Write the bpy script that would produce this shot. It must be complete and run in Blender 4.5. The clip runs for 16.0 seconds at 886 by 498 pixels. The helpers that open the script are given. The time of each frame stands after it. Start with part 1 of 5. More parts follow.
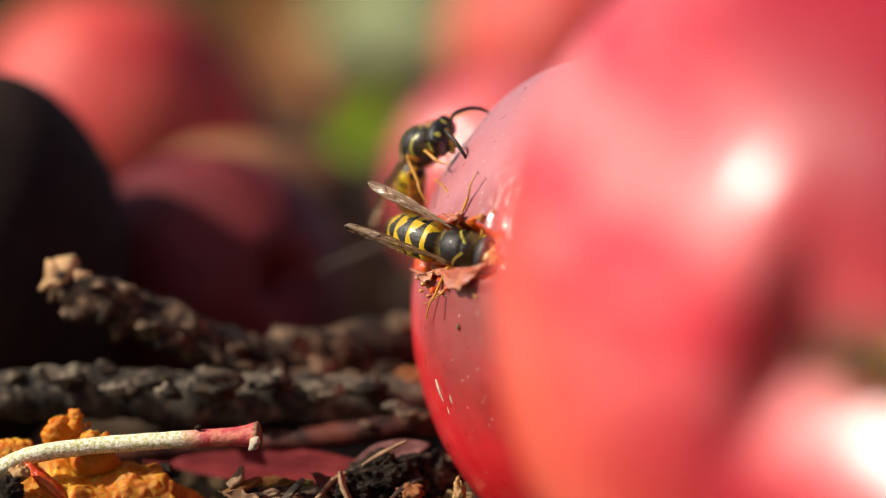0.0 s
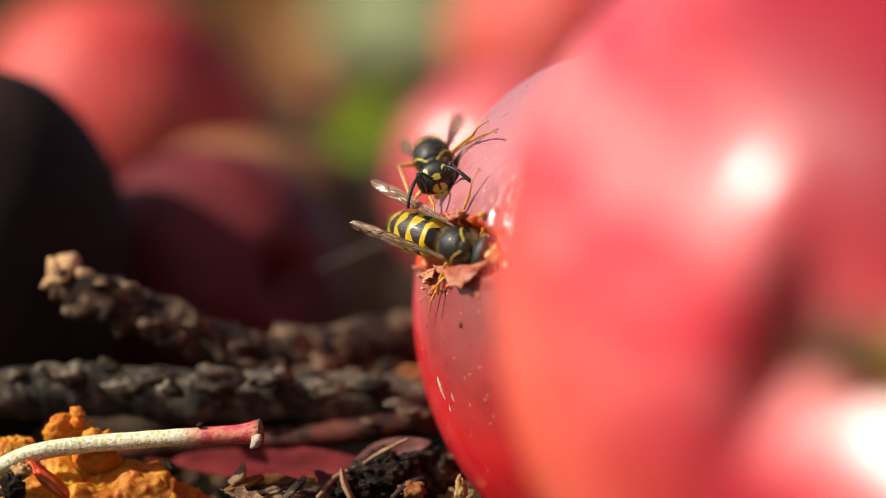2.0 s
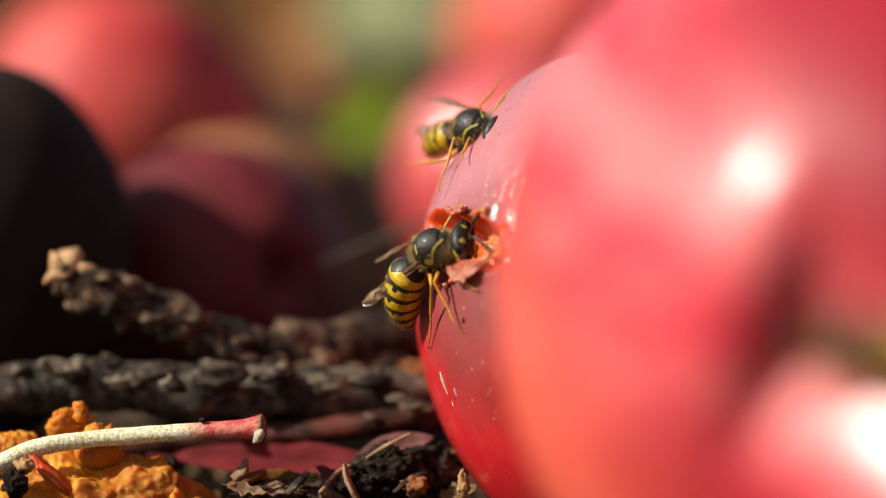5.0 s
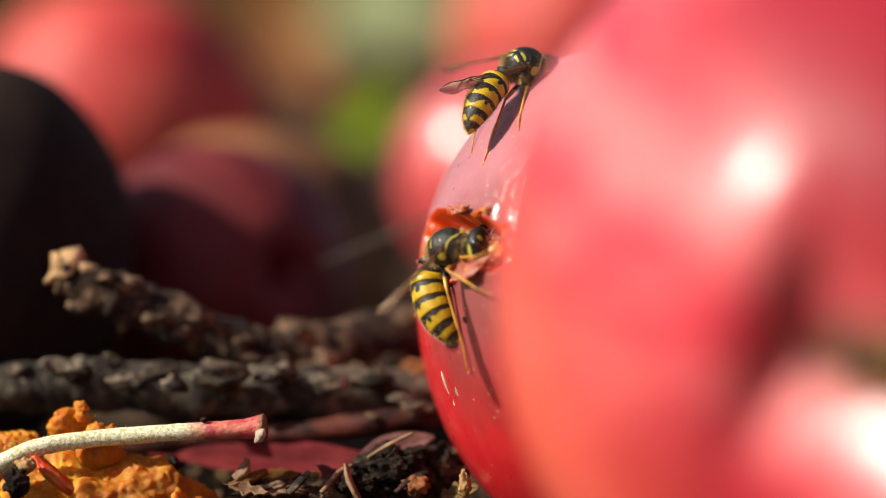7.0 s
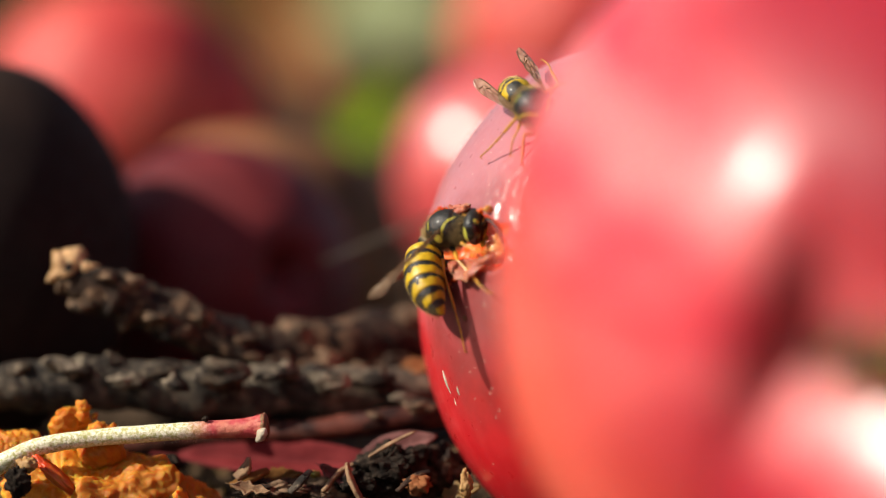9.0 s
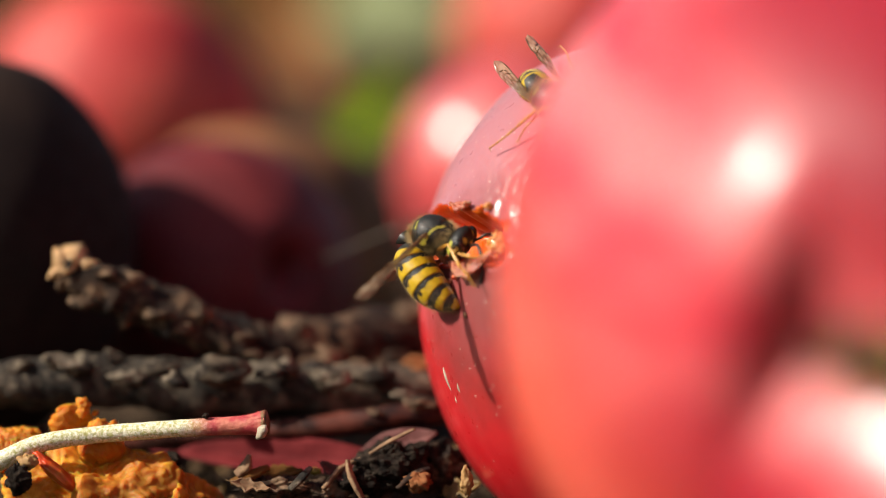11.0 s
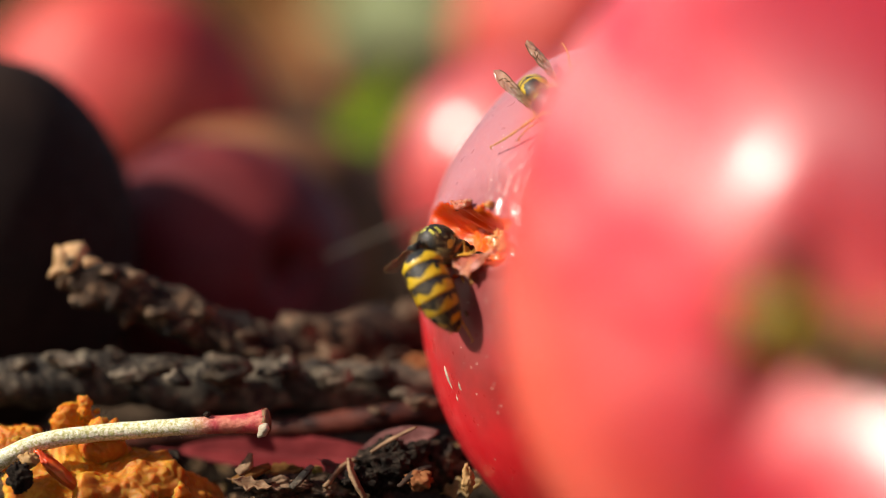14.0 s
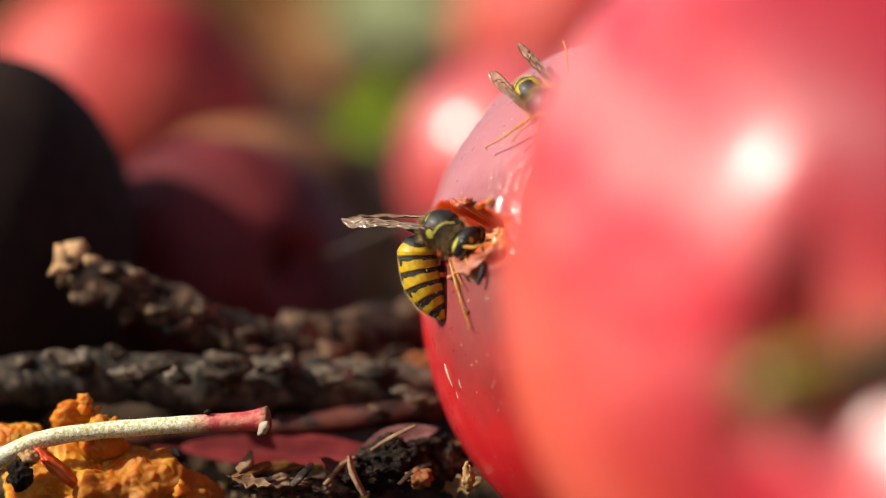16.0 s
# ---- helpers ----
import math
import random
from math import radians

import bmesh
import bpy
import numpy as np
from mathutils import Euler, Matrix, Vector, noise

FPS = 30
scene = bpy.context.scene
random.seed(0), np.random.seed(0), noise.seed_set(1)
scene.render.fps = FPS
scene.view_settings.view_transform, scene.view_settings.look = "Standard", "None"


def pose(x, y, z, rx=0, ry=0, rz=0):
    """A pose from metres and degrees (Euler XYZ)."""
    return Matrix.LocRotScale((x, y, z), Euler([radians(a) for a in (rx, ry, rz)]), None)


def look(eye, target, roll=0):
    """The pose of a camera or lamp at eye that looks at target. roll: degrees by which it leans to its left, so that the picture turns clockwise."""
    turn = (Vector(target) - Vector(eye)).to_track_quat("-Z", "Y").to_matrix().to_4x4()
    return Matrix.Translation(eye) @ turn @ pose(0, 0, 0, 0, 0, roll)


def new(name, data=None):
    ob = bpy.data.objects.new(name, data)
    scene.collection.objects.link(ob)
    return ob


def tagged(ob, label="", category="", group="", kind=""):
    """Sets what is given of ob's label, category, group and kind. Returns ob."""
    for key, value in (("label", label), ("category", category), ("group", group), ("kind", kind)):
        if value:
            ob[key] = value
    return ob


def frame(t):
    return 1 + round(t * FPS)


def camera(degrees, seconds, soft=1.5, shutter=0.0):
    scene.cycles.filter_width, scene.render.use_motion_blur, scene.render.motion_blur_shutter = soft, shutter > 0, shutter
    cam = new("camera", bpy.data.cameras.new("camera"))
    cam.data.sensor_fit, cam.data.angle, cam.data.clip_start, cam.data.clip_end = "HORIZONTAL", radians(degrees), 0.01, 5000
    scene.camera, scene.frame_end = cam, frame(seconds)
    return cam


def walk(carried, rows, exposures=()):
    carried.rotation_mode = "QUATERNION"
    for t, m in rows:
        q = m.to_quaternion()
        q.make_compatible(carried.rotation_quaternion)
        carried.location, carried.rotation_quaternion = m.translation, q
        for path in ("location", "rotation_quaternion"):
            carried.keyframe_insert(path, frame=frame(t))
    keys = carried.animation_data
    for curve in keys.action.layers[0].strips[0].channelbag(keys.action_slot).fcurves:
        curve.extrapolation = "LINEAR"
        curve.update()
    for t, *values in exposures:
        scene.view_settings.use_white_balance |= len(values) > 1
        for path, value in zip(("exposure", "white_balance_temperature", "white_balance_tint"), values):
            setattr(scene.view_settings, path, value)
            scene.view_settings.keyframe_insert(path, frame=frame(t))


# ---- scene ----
cam = camera(18, 16.0, soft=0.8)
cam.data.dof.use_dof = True
cam.data.dof.focus_distance = 0.2308
cam.data.dof.aperture_fstop = 7.9
# the camera stays in one place and drifts a little in pan and tilt
walk(cam, [
    (0, pose(0, -0.237, 0.0453, 86.0000, 0, 0.0000)),
    (0.5, pose(0, -0.237, 0.0453, 85.9884, 0, 0.0116)),
    (1, pose(0, -0.237, 0.0453, 85.9861, 0, 0.0093)),
    (1.5, pose(0, -0.237, 0.0453, 85.9745, 0, 0.0266)),
    (2, pose(0, -0.237, 0.0453, 85.9537, 0, 0.0347)),
    (2.5, pose(0, -0.237, 0.0453, 85.9074, 0, 0.0613)),
    (3, pose(0, -0.237, 0.0453, 85.9132, 0, 0.0405)),
    (3.5, pose(0, -0.237, 0.0453, 85.8843, 0, 0.0463)),
    (4, pose(0, -0.237, 0.0453, 85.8611, 0, 0.0579)),
    (4.2, pose(0, -0.237, 0.0453, 85.8576, 0, 0.0637)),
    (5.2, pose(0, -0.237, 0.0453, 85.8495, 0, 0.0926)),
    (6.3, pose(0, -0.237, 0.0453, 85.8437, 0, 0.1134)),
    (6.5, pose(0, -0.237, 0.0453, 85.8437, 0, 0.1157)),
    (7, pose(0, -0.237, 0.0453, 85.8437, 0, 0.1157)),
    (7.5, pose(0, -0.237, 0.0453, 85.8414, 0, 0.1273)),
    (8, pose(0, -0.237, 0.0453, 85.8264, 0, 0.1447)),
    (8.5, pose(0, -0.237, 0.0453, 85.8264, 0, 0.1354)),
    (9, pose(0, -0.237, 0.0453, 85.8264, 0, 0.1447)),
    (9.2, pose(0, -0.237, 0.0453, 85.8229, 0, 0.1458)),
    (10.2, pose(0, -0.237, 0.0453, 85.7917, 0, 0.1505)),
    (11.3, pose(0, -0.237, 0.0453, 85.7592, 0, 0.1551)),
    (11.5, pose(0, -0.237, 0.0453, 85.7569, 0, 0.1574)),
    (12, pose(0, -0.237, 0.0453, 85.7616, 0, 0.1655)),
    (12.5, pose(0, -0.237, 0.0453, 85.7662, 0, 0.1736)),
    (13, pose(0, -0.237, 0.0453, 85.7616, 0, 0.1424)),
    (13.5, pose(0, -0.237, 0.0453, 85.7338, 0, 0.1505)),
    (14, pose(0, -0.237, 0.0453, 85.7326, 0, 0.1794)),
    (14.5, pose(0, -0.237, 0.0453, 85.7222, 0, 0.2014)),
    (15, pose(0, -0.237, 0.0453, 85.7141, 0, 0.2153)),
    (15.5, pose(0, -0.237, 0.0453, 85.6875, 0, 0.1991)),
    (16, pose(0, -0.237, 0.0453, 85.6875, 0, 0.1852)),
], exposures=[(0, 0.33, 7200, 10), (16, 0.33, 7200, 10)])

# ---- light ----
SUN = Vector((-0.75, -0.25, 0.60)).normalized()
world = bpy.data.worlds.new("world")
scene.world = world
world.use_nodes = True
wn = world.node_tree.nodes
sky = wn.new("ShaderNodeTexSky")
sky.sky_type = "NISHITA"
sky.sun_disc = False
sky.sun_elevation = math.asin(SUN.z)
sky.sun_rotation = math.atan2(SUN.x, SUN.y)
wn["Background"].inputs["Strength"].default_value = 0.07
world.node_tree.links.new(sky.outputs[0], wn["Background"].inputs["Color"])
sun = new("sun", bpy.data.lights.new("sun", "SUN"))
sun.data.energy = 5.0
sun.data.angle = radians(0.6)
sun.data.color = (1.0, 0.96, 0.9)
sun.matrix_world = look(SUN, (0, 0, 0))


# ---- materials ----
class Mat:
    """A small builder for node materials in object space."""

    def __init__(self, name, rough=0.5, metal=0.0):
        self.m = bpy.data.materials.new(name)
        self.m.use_nodes = True
        self.t = self.m.node_tree
        self.b = self.t.nodes["Principled BSDF"]
        self.b.inputs["Roughness"].default_value = rough
        self.b.inputs["Metallic"].default_value = metal
        self.co = self.node("ShaderNodeTexCoord").outputs["Object"]

    def node(self, kind, **sets):
        n = self.t.nodes.new(kind)
        for k, v in sets.items():
            if k in n.inputs:
                self.put(n.inputs[k], v)
        return n

    def put(self, socket, v):
        if isinstance(v, bpy.types.NodeSocket):
            self.t.links.new(v, socket)
        elif isinstance(v, tuple) and len(v) == 3 and socket.type == "RGBA":
            socket.default_value = (*v, 1)
        else:
            socket.default_value = v

    def set(self, name, v):
        self.put(self.b.inputs[name], v)
        return self

    def stretch(self, sx, sy, sz):
        n = self.node("ShaderNodeMapping", Vector=self.co)
        n.inputs["Scale"].default_value = (sx, sy, sz)
        return n.outputs[0]

    def noise(self, scale, detail=4.0, rough=0.55, co=None, distort=0.0):
        return self.node("ShaderNodeTexNoise", Vector=co or self.co, Scale=scale, Detail=detail, Roughness=rough, Distortion=distort).outputs[0]

    def spots(self, scale, co=None):
        return self.node("ShaderNodeTexVoronoi", Vector=co or self.co, Scale=scale).outputs["Distance"]

    def step(self, v, lo, hi, a=0.0, b=1.0):
        n = self.node("ShaderNodeMapRange", Value=v)
        n.interpolation_type = "SMOOTHSTEP"
        for k, x in zip(("From Min", "From Max", "To Min", "To Max"), (lo, hi, a, b)):
            n.inputs[k].default_value = x
        return n.outputs[0]

    def mix(self, f, a, b):
        n = self.t.nodes.new("ShaderNodeMix")
        n.data_type = "RGBA"
        self.put(n.inputs["Factor"], f)
        self.put(n.inputs[6], a)
        self.put(n.inputs[7], b)
        return n.outputs[2]

    def math(self, op, a, b=0.0):
        n = self.t.nodes.new("ShaderNodeMath")
        n.operation = op
        self.put(n.inputs[0], a)
        self.put(n.inputs[1], b)
        return n.outputs[0]

    def along(self, d):
        n = self.t.nodes.new("ShaderNodeVectorMath")
        n.operation = "DOT_PRODUCT"
        self.put(n.inputs[0], self.co)
        n.inputs[1].default_value = d
        return n.outputs["Value"]

    def bump(self, h, strength=0.3, dist=0.0003):
        n = self.node("ShaderNodeBump", Height=h, Strength=strength, Distance=dist)
        self.t.links.new(n.outputs[0], self.b.inputs["Normal"])
        return self


def upright(axis):
    """The turn that leans z over to the axis by the shortest way."""
    return Vector((0, 0, 1)).rotation_difference(Vector(axis).normalized())


def apple_skin(name, main, pale, deep, rough=0.38, coat=0.4, coat_rough=0.12, blush_sheen=None, blush_sheen_col=None, specks=0.5, bloom=0.0, bloom_col=(0.6, 0.45, 0.6), size=0.023, sss=0.12, blush_sheen_from=0.3, blush_sheen_to=0.9, spec=0.5, axis=(0, 0, 1), tone=None, brown_patch=None, dot=0.06):
    m = Mat(name, rough)
    streak = m.noise(260, 5, 0.6, m.stretch(1, 1, 0.16))
    big = m.noise(45, 3, 0.5)
    fine = m.noise(2200, 3)
    flat = m.node("ShaderNodeVectorMath", Vector=m.stretch(1, 1, 0.02))
    flat.operation = "NORMALIZE"
    ribbon = m.noise(2.6, 4, 0.6, flat.outputs[0])
    c = m.mix(m.step(m.math("ADD", m.math("MULTIPLY", streak, 0.5), m.math("MULTIPLY", ribbon, 0.5)), 0.42, 0.6), main, pale)
    c = m.mix(m.step(big, 0.45, 0.7), c, deep)
    # second colour towards one direction; serves skin blush and painted sky sheen
    if blush_sheen:
        d = upright(axis).inverted() @ Vector(blush_sheen).normalized()
        f = m.step(m.math("ADD", m.along(tuple(d)), m.math("MULTIPLY", m.noise(150, 3), size * 0.3)), size * blush_sheen_from, size * blush_sheen_to)
        c = m.mix(f, c, blush_sheen_col)
    # skin goes to a darker red towards one direction, broken up by noise
    if tone:
        d = upright(axis).inverted() @ Vector(tone).normalized()
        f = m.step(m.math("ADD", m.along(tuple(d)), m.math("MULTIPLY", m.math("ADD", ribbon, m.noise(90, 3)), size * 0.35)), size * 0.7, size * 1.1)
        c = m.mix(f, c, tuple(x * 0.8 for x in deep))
    # a round patch of another colour about one direction, its edge noisy
    if brown_patch:
        d = upright(axis).inverted() @ Vector(brown_patch[0]).normalized()
        f = m.step(m.math("ADD", m.along(tuple(d)), m.math("MULTIPLY", m.noise(220, 4, 0.6), size * 0.12)), size * brown_patch[1], size * brown_patch[2], 0.0, 0.85)
        c = m.mix(f, c, brown_patch[3])
    if bloom:
        c = m.mix(m.math("MULTIPLY", m.step(m.noise(120, 6, 0.7), 0.35, 0.7), bloom), c, bloom_col)
    dots = m.step(m.spots(1350), dot * 0.6, dot * 1.4, 1.0, 0.0)
    keep = m.step(m.noise(700, 1), 0.42, 0.48)
    c = m.mix(m.math("MULTIPLY", m.math("MULTIPLY", dots, keep), specks), c, (0.9, 0.74, 0.58))
    m.set("Base Color", c).set("Coat Weight", coat).set("Coat Roughness", coat_rough).set("Specular IOR Level", spec)
    m.set("Roughness", m.step(m.noise(700, 4), 0.3, 0.7, rough - 0.07, rough + 0.12))
    m.set("Subsurface Weight", sss).set("Subsurface Radius", (0.004, 0.0012, 0.0008)).set("Subsurface Scale", 0.35)
    m.bump(m.math("ADD", m.math("MULTIPLY", fine, 0.25), m.noise(420, 3)), 0.12, 0.00025)
    return m.m


def bark(name, dark, light, hi, lo_scale=260, amount=0.5, rough=0.85, bump=0.7):
    m = Mat(name, rough)
    n1 = m.noise(lo_scale, 6, 0.65)
    n2 = m.noise(1500, 5, 0.7)
    c = m.mix(m.step(n1, 0.4, 0.62), dark, light)
    c = m.mix(m.math("MULTIPLY", m.step(m.noise(420, 4, 0.6), 0.52, 0.6), amount), c, hi)
    c = m.mix(m.step(n2, 0.35, 0.75, 0.0, 0.6), c, dark)
    m.set("Base Color", c).set("Specular IOR Level", 0.2).bump(m.math("ADD", n1, m.math("MULTIPLY", n2, 0.5)), bump, 0.0006)
    return m.m


def plain(name, a, b, scale=900, rough=0.5, coat=0.0, bump=0.2, dist=0.0001, sss=0.0, metal=0.0, spec=0.5):
    m = Mat(name, rough, metal)
    m.set("Specular IOR Level", spec)
    n1, n2 = m.noise(scale, 5, 0.6), m.noise(scale * 0.2, 3)
    c = m.mix(m.step(n1, 0.35, 0.68), a, b)
    c = m.mix(m.step(n2, 0.4, 0.7, 0.0, 0.5), c, tuple(x * 0.6 for x in a))
    m.set("Base Color", c).set("Coat Weight", coat).set("Coat Roughness", 0.15)
    if sss:
        m.set("Subsurface Weight", sss).set("Subsurface Radius", (0.002, 0.001, 0.0005)).set("Subsurface Scale", 0.3)
    m.bump(n1, bump, dist)
    return m.m


NEAR_AXIS = (-0.0954, -0.9, -0.0797)
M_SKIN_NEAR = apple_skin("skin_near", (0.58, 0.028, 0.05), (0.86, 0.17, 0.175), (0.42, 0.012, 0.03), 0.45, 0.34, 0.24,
                         (-0.7, 0.3, -0.65), (0.85, 0.125, 0.075), 0.1, size=0.03, blush_sheen_from=0.38, blush_sheen_to=1.0, axis=NEAR_AXIS, tone=(0.35, -0.5, 0.8), sss=0.3, spec=0.4)
# mauve top mixes skin bloom with the sky's reflection painted into the colour
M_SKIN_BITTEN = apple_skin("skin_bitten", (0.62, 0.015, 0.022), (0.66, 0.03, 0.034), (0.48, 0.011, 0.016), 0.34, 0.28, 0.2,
                           (-0.35, -0.35, 0.87), (0.44, 0.16, 0.18), 1.0, 0.04, (0.42, 0.13, 0.16), blush_sheen_from=0.35, blush_sheen_to=0.8, axis=(0.08, 0.15, 1),
                           # darker brown patch on the skin below the hole
                           brown_patch=((-0.74, -0.67, 0.06), 0.88, 1.02, (0.2, 0.034, 0.03)), dot=0.075)
M_SKIN_MATTE = apple_skin("skin_matte", (0.5, 0.03, 0.03), (0.7, 0.12, 0.08), (0.36, 0.01, 0.015), 0.6, 0.03, 0.4)
M_SKIN_PINK = apple_skin("skin_pink", (0.66, 0.09, 0.09), (0.8, 0.2, 0.18), (0.6, 0.06, 0.07), 0.36, 1.0, 0.24, spec=1.0)
# kept darker than its own red, in place of its neighbour's shadow
M_SKIN_MAROON = apple_skin("skin_maroon", (0.115, 0.011, 0.014), (0.155, 0.018, 0.02), (0.06, 0.006, 0.008), 0.6, 0.04, 0.3, specks=0.15, spec=0.3)
M_SKIN_BROWN = apple_skin("skin_brown", (0.28, 0.115, 0.048), (0.33, 0.14, 0.062), (0.1, 0.04, 0.02), 0.7, 0.0, 0.3, specks=0.1, sss=0.0, spec=0.25)
# black-brown holds both the rot and the shade put into the colour
M_SKIN_ROTTEN_SHADED = apple_skin("skin_rotten_shaded", (0.022, 0.012, 0.01), (0.03, 0.017, 0.013), (0.015, 0.009, 0.008), 0.8, 0.0, 0.4, specks=0.05, sss=0.0, spec=0.15)


def flesh_mat():
    m = Mat("flesh", 0.42)
    n = m.noise(260, 4, 0.6)
    c = m.mix(m.step(n, 0.44, 0.66), (0.58, 0.05, 0.003), (0.64, 0.14, 0.01))
    c = m.mix(m.step(m.noise(480, 4, 0.6), 0.6, 0.72, 0.0, 0.5), c, (0.6, 0.26, 0.06))
    m.set("Base Color", c).set("Coat Weight", 0.2).set("Coat Roughness", 0.2)
    m.set("Subsurface Weight", 0.5).set("Subsurface Radius", (0.002, 0.001, 0.0005)).set("Subsurface Scale", 0.3)
    m.bump(m.math("ADD", m.noise(900, 4), n), 0.5, 0.0003)
    return m.m


M_FLESH = flesh_mat()
M_FLAP = plain("skin_flap", (0.34, 0.07, 0.035), (0.55, 0.24, 0.14), 700, 0.5, 0.1, 0.8, 0.0003, 0.5)


def pulp_mat():
    m = Mat("pulp", 0.6)
    n1, n2 = m.noise(480, 5, 0.6), m.noise(150, 3)
    c = m.mix(m.step(n1, 0.35, 0.7), (0.48, 0.15, 0.008), (0.8, 0.43, 0.05))
    c = m.mix(m.step(n2, 0.36, 0.6, 0.0, 0.7), c, (0.27, 0.07, 0.006))
    m.set("Base Color", c).set("Specular IOR Level", 0.3)
    m.set("Subsurface Weight", 0.9).set("Subsurface Radius", (0.006, 0.002, 0.0007)).set("Subsurface Scale", 0.25)
    m.bump(m.math("ADD", n1, m.math("MULTIPLY", m.noise(1600, 4, 0.6), 0.5)), 0.5, 0.0003)
    return m.m


M_PULP = pulp_mat()
M_PULP_WET = plain("pulp_wet", (0.5, 0.16, 0.012), (0.7, 0.4, 0.13), 900, 0.32, 0.5, 0.9, 0.0004, 0.4)
M_BARK_GREY = bark("bark_grey", (0.02, 0.017, 0.015), (0.11, 0.088, 0.066), (0.3, 0.24, 0.17), amount=0.5)
M_BARK_BROWN = bark("bark_brown", (0.012, 0.008, 0.007), (0.06, 0.036, 0.024), (0.28, 0.17, 0.1), amount=0.45)
M_BARK_PALE = bark("bark_pale", (0.016, 0.012, 0.01), (0.12, 0.09, 0.062), (0.34, 0.27, 0.2), 500, 0.5, bump=0.35)
M_BARK_TAN = bark("bark_tan", (0.022, 0.014, 0.01), (0.14, 0.085, 0.052), (0.38, 0.24, 0.15), 500, 0.5, bump=0.35)
M_STEM = plain("dry_stem", (0.07, 0.055, 0.04), (0.12, 0.1, 0.075), 900, 0.8)
M_BARK_RED = bark("bark_red", (0.02, 0.008, 0.007), (0.13, 0.036, 0.024), (0.19, 0.075, 0.05), 300, 0.3, 0.5, 0.3)
M_WOOD_CUT = plain("broken_wood", (0.5, 0.26, 0.1), (0.66, 0.42, 0.22), 1200, 0.7, 0.0, 0.8, 0.0005)
M_LEAF_GREEN = plain("leaf_green", (0.13, 0.22, 0.0), (0.2, 0.28, 0.004), 200, 0.8, 0.0, 0.3, 0.0004, spec=0.1)
M_LEAF_PALE = plain("leaf_pale", (0.2, 0.25, 0.09), (0.27, 0.31, 0.13), 120, 0.55, 0.1, 0.3, 0.0004)
M_LEAF_BROWN = plain("leaf_brown", (0.11, 0.048, 0.014), (0.17, 0.078, 0.024), 150, 0.9, 0.0, 0.5, 0.0005, spec=0.1)
M_LEAF_RUST = plain("leaf_rust", (0.2, 0.075, 0.03), (0.3, 0.12, 0.05), 150, 0.8, 0.0, 0.5, 0.0005, spec=0.1)
M_LEAF_OLIVE = plain("leaf_olive", (0.16, 0.13, 0.01), (0.24, 0.19, 0.025), 150, 0.6, 0.0, 0.5, 0.0005)
M_LEAF_RED = plain("leaf_red", (0.11, 0.012, 0.014), (0.18, 0.024, 0.026), 400, 0.7, 0.0, 0.3, 0.0003, spec=0.12)
M_LEAF_SCRAP = plain("leaf_scrap", (0.08, 0.022, 0.02), (0.15, 0.06, 0.055), 600, 0.7, 0.0, 0.5, 0.0004, spec=0.2)
M_CHIP = plain("chip", (0.16, 0.085, 0.04), (0.32, 0.19, 0.1), 900, 0.75, 0.0, 0.6, 0.0004)
M_HUSK = plain("husk", (0.34, 0.17, 0.05), (0.55, 0.33, 0.13), 900, 0.6, 0.0, 0.8, 0.0005)
M_DUN = plain("dun_leaf", (0.12, 0.07, 0.014), (0.2, 0.12, 0.03), 500, 0.6, 0.0, 0.5, 0.0003)
M_FLAKE = plain("flake", (0.4, 0.34, 0.25), (0.62, 0.55, 0.42), 1200, 0.7, 0.0, 0.8, 0.0004)
M_CHAR = plain("rotten_crust", (0.01, 0.008, 0.007), (0.055, 0.04, 0.03), 900, 0.95, 0.0, 0.9, 0.0008, spec=0.08)


def soil_mat():
    m = Mat("soil", 0.9)
    n1, n2 = m.noise(90, 6, 0.65), m.noise(900, 6, 0.7)
    far = m.noise(9, 4, 0.6)
    c = m.mix(m.step(n1, 0.38, 0.65), (0.03, 0.021, 0.015), (0.095, 0.063, 0.04))
    c = m.mix(m.step(n2, 0.58, 0.72, 0.0, 0.7), c, (0.22, 0.14, 0.08))
    y = m.node("ShaderNodeSeparateXYZ", Vector=m.co).outputs["Y"]
    grass = m.mix(m.step(far, 0.42, 0.6), (0.05, 0.02, 0.011), (0.06, 0.06, 0.012))
    c = m.mix(m.step(y, 0.14, 0.45), c, grass)
    m.set("Base Color", c).set("Specular IOR Level", 0.1).bump(m.math("ADD", n1, n2), 0.8, 0.0015)
    return m.m


M_SOIL = soil_mat()


def stalk_mat():
    m = Mat("stalk", 0.6)
    x = m.node("ShaderNodeSeparateXYZ", Vector=m.co).outputs["X"]
    c = m.mix(m.step(m.noise(3600, 4, 0.7), 0.35, 0.65), (0.46, 0.45, 0.15), (0.95, 0.93, 0.76))
    red = m.mix(m.step(m.noise(900, 4), 0.4, 0.65), (0.5, 0.06, 0.07), (0.62, 0.2, 0.14))
    c = m.mix(m.step(m.math("ADD", x, m.math("MULTIPLY", m.noise(700, 2), 0.002)), -0.0215, -0.0185), c, red)
    m.set("Base Color", c).bump(m.noise(2500, 4), 0.6, 0.0002)
    return m.m


M_STALK = stalk_mat()
M_W_BLACK = plain("wasp_black", (0.008, 0.008, 0.007), (0.016, 0.015, 0.012), 2500, 0.52, 0.05, 0.8, 0.0001)
M_W_YELLOW = plain("wasp_yellow", (0.5, 0.32, 0.008), (0.64, 0.43, 0.02), 2200, 0.42, 0.15, 0.6, 0.00008)
M_W_LEMON = plain("wasp_lemon", (0.48, 0.46, 0.05), (0.56, 0.52, 0.1), 2500, 0.35, 0.3, 0.2, 0.00004)
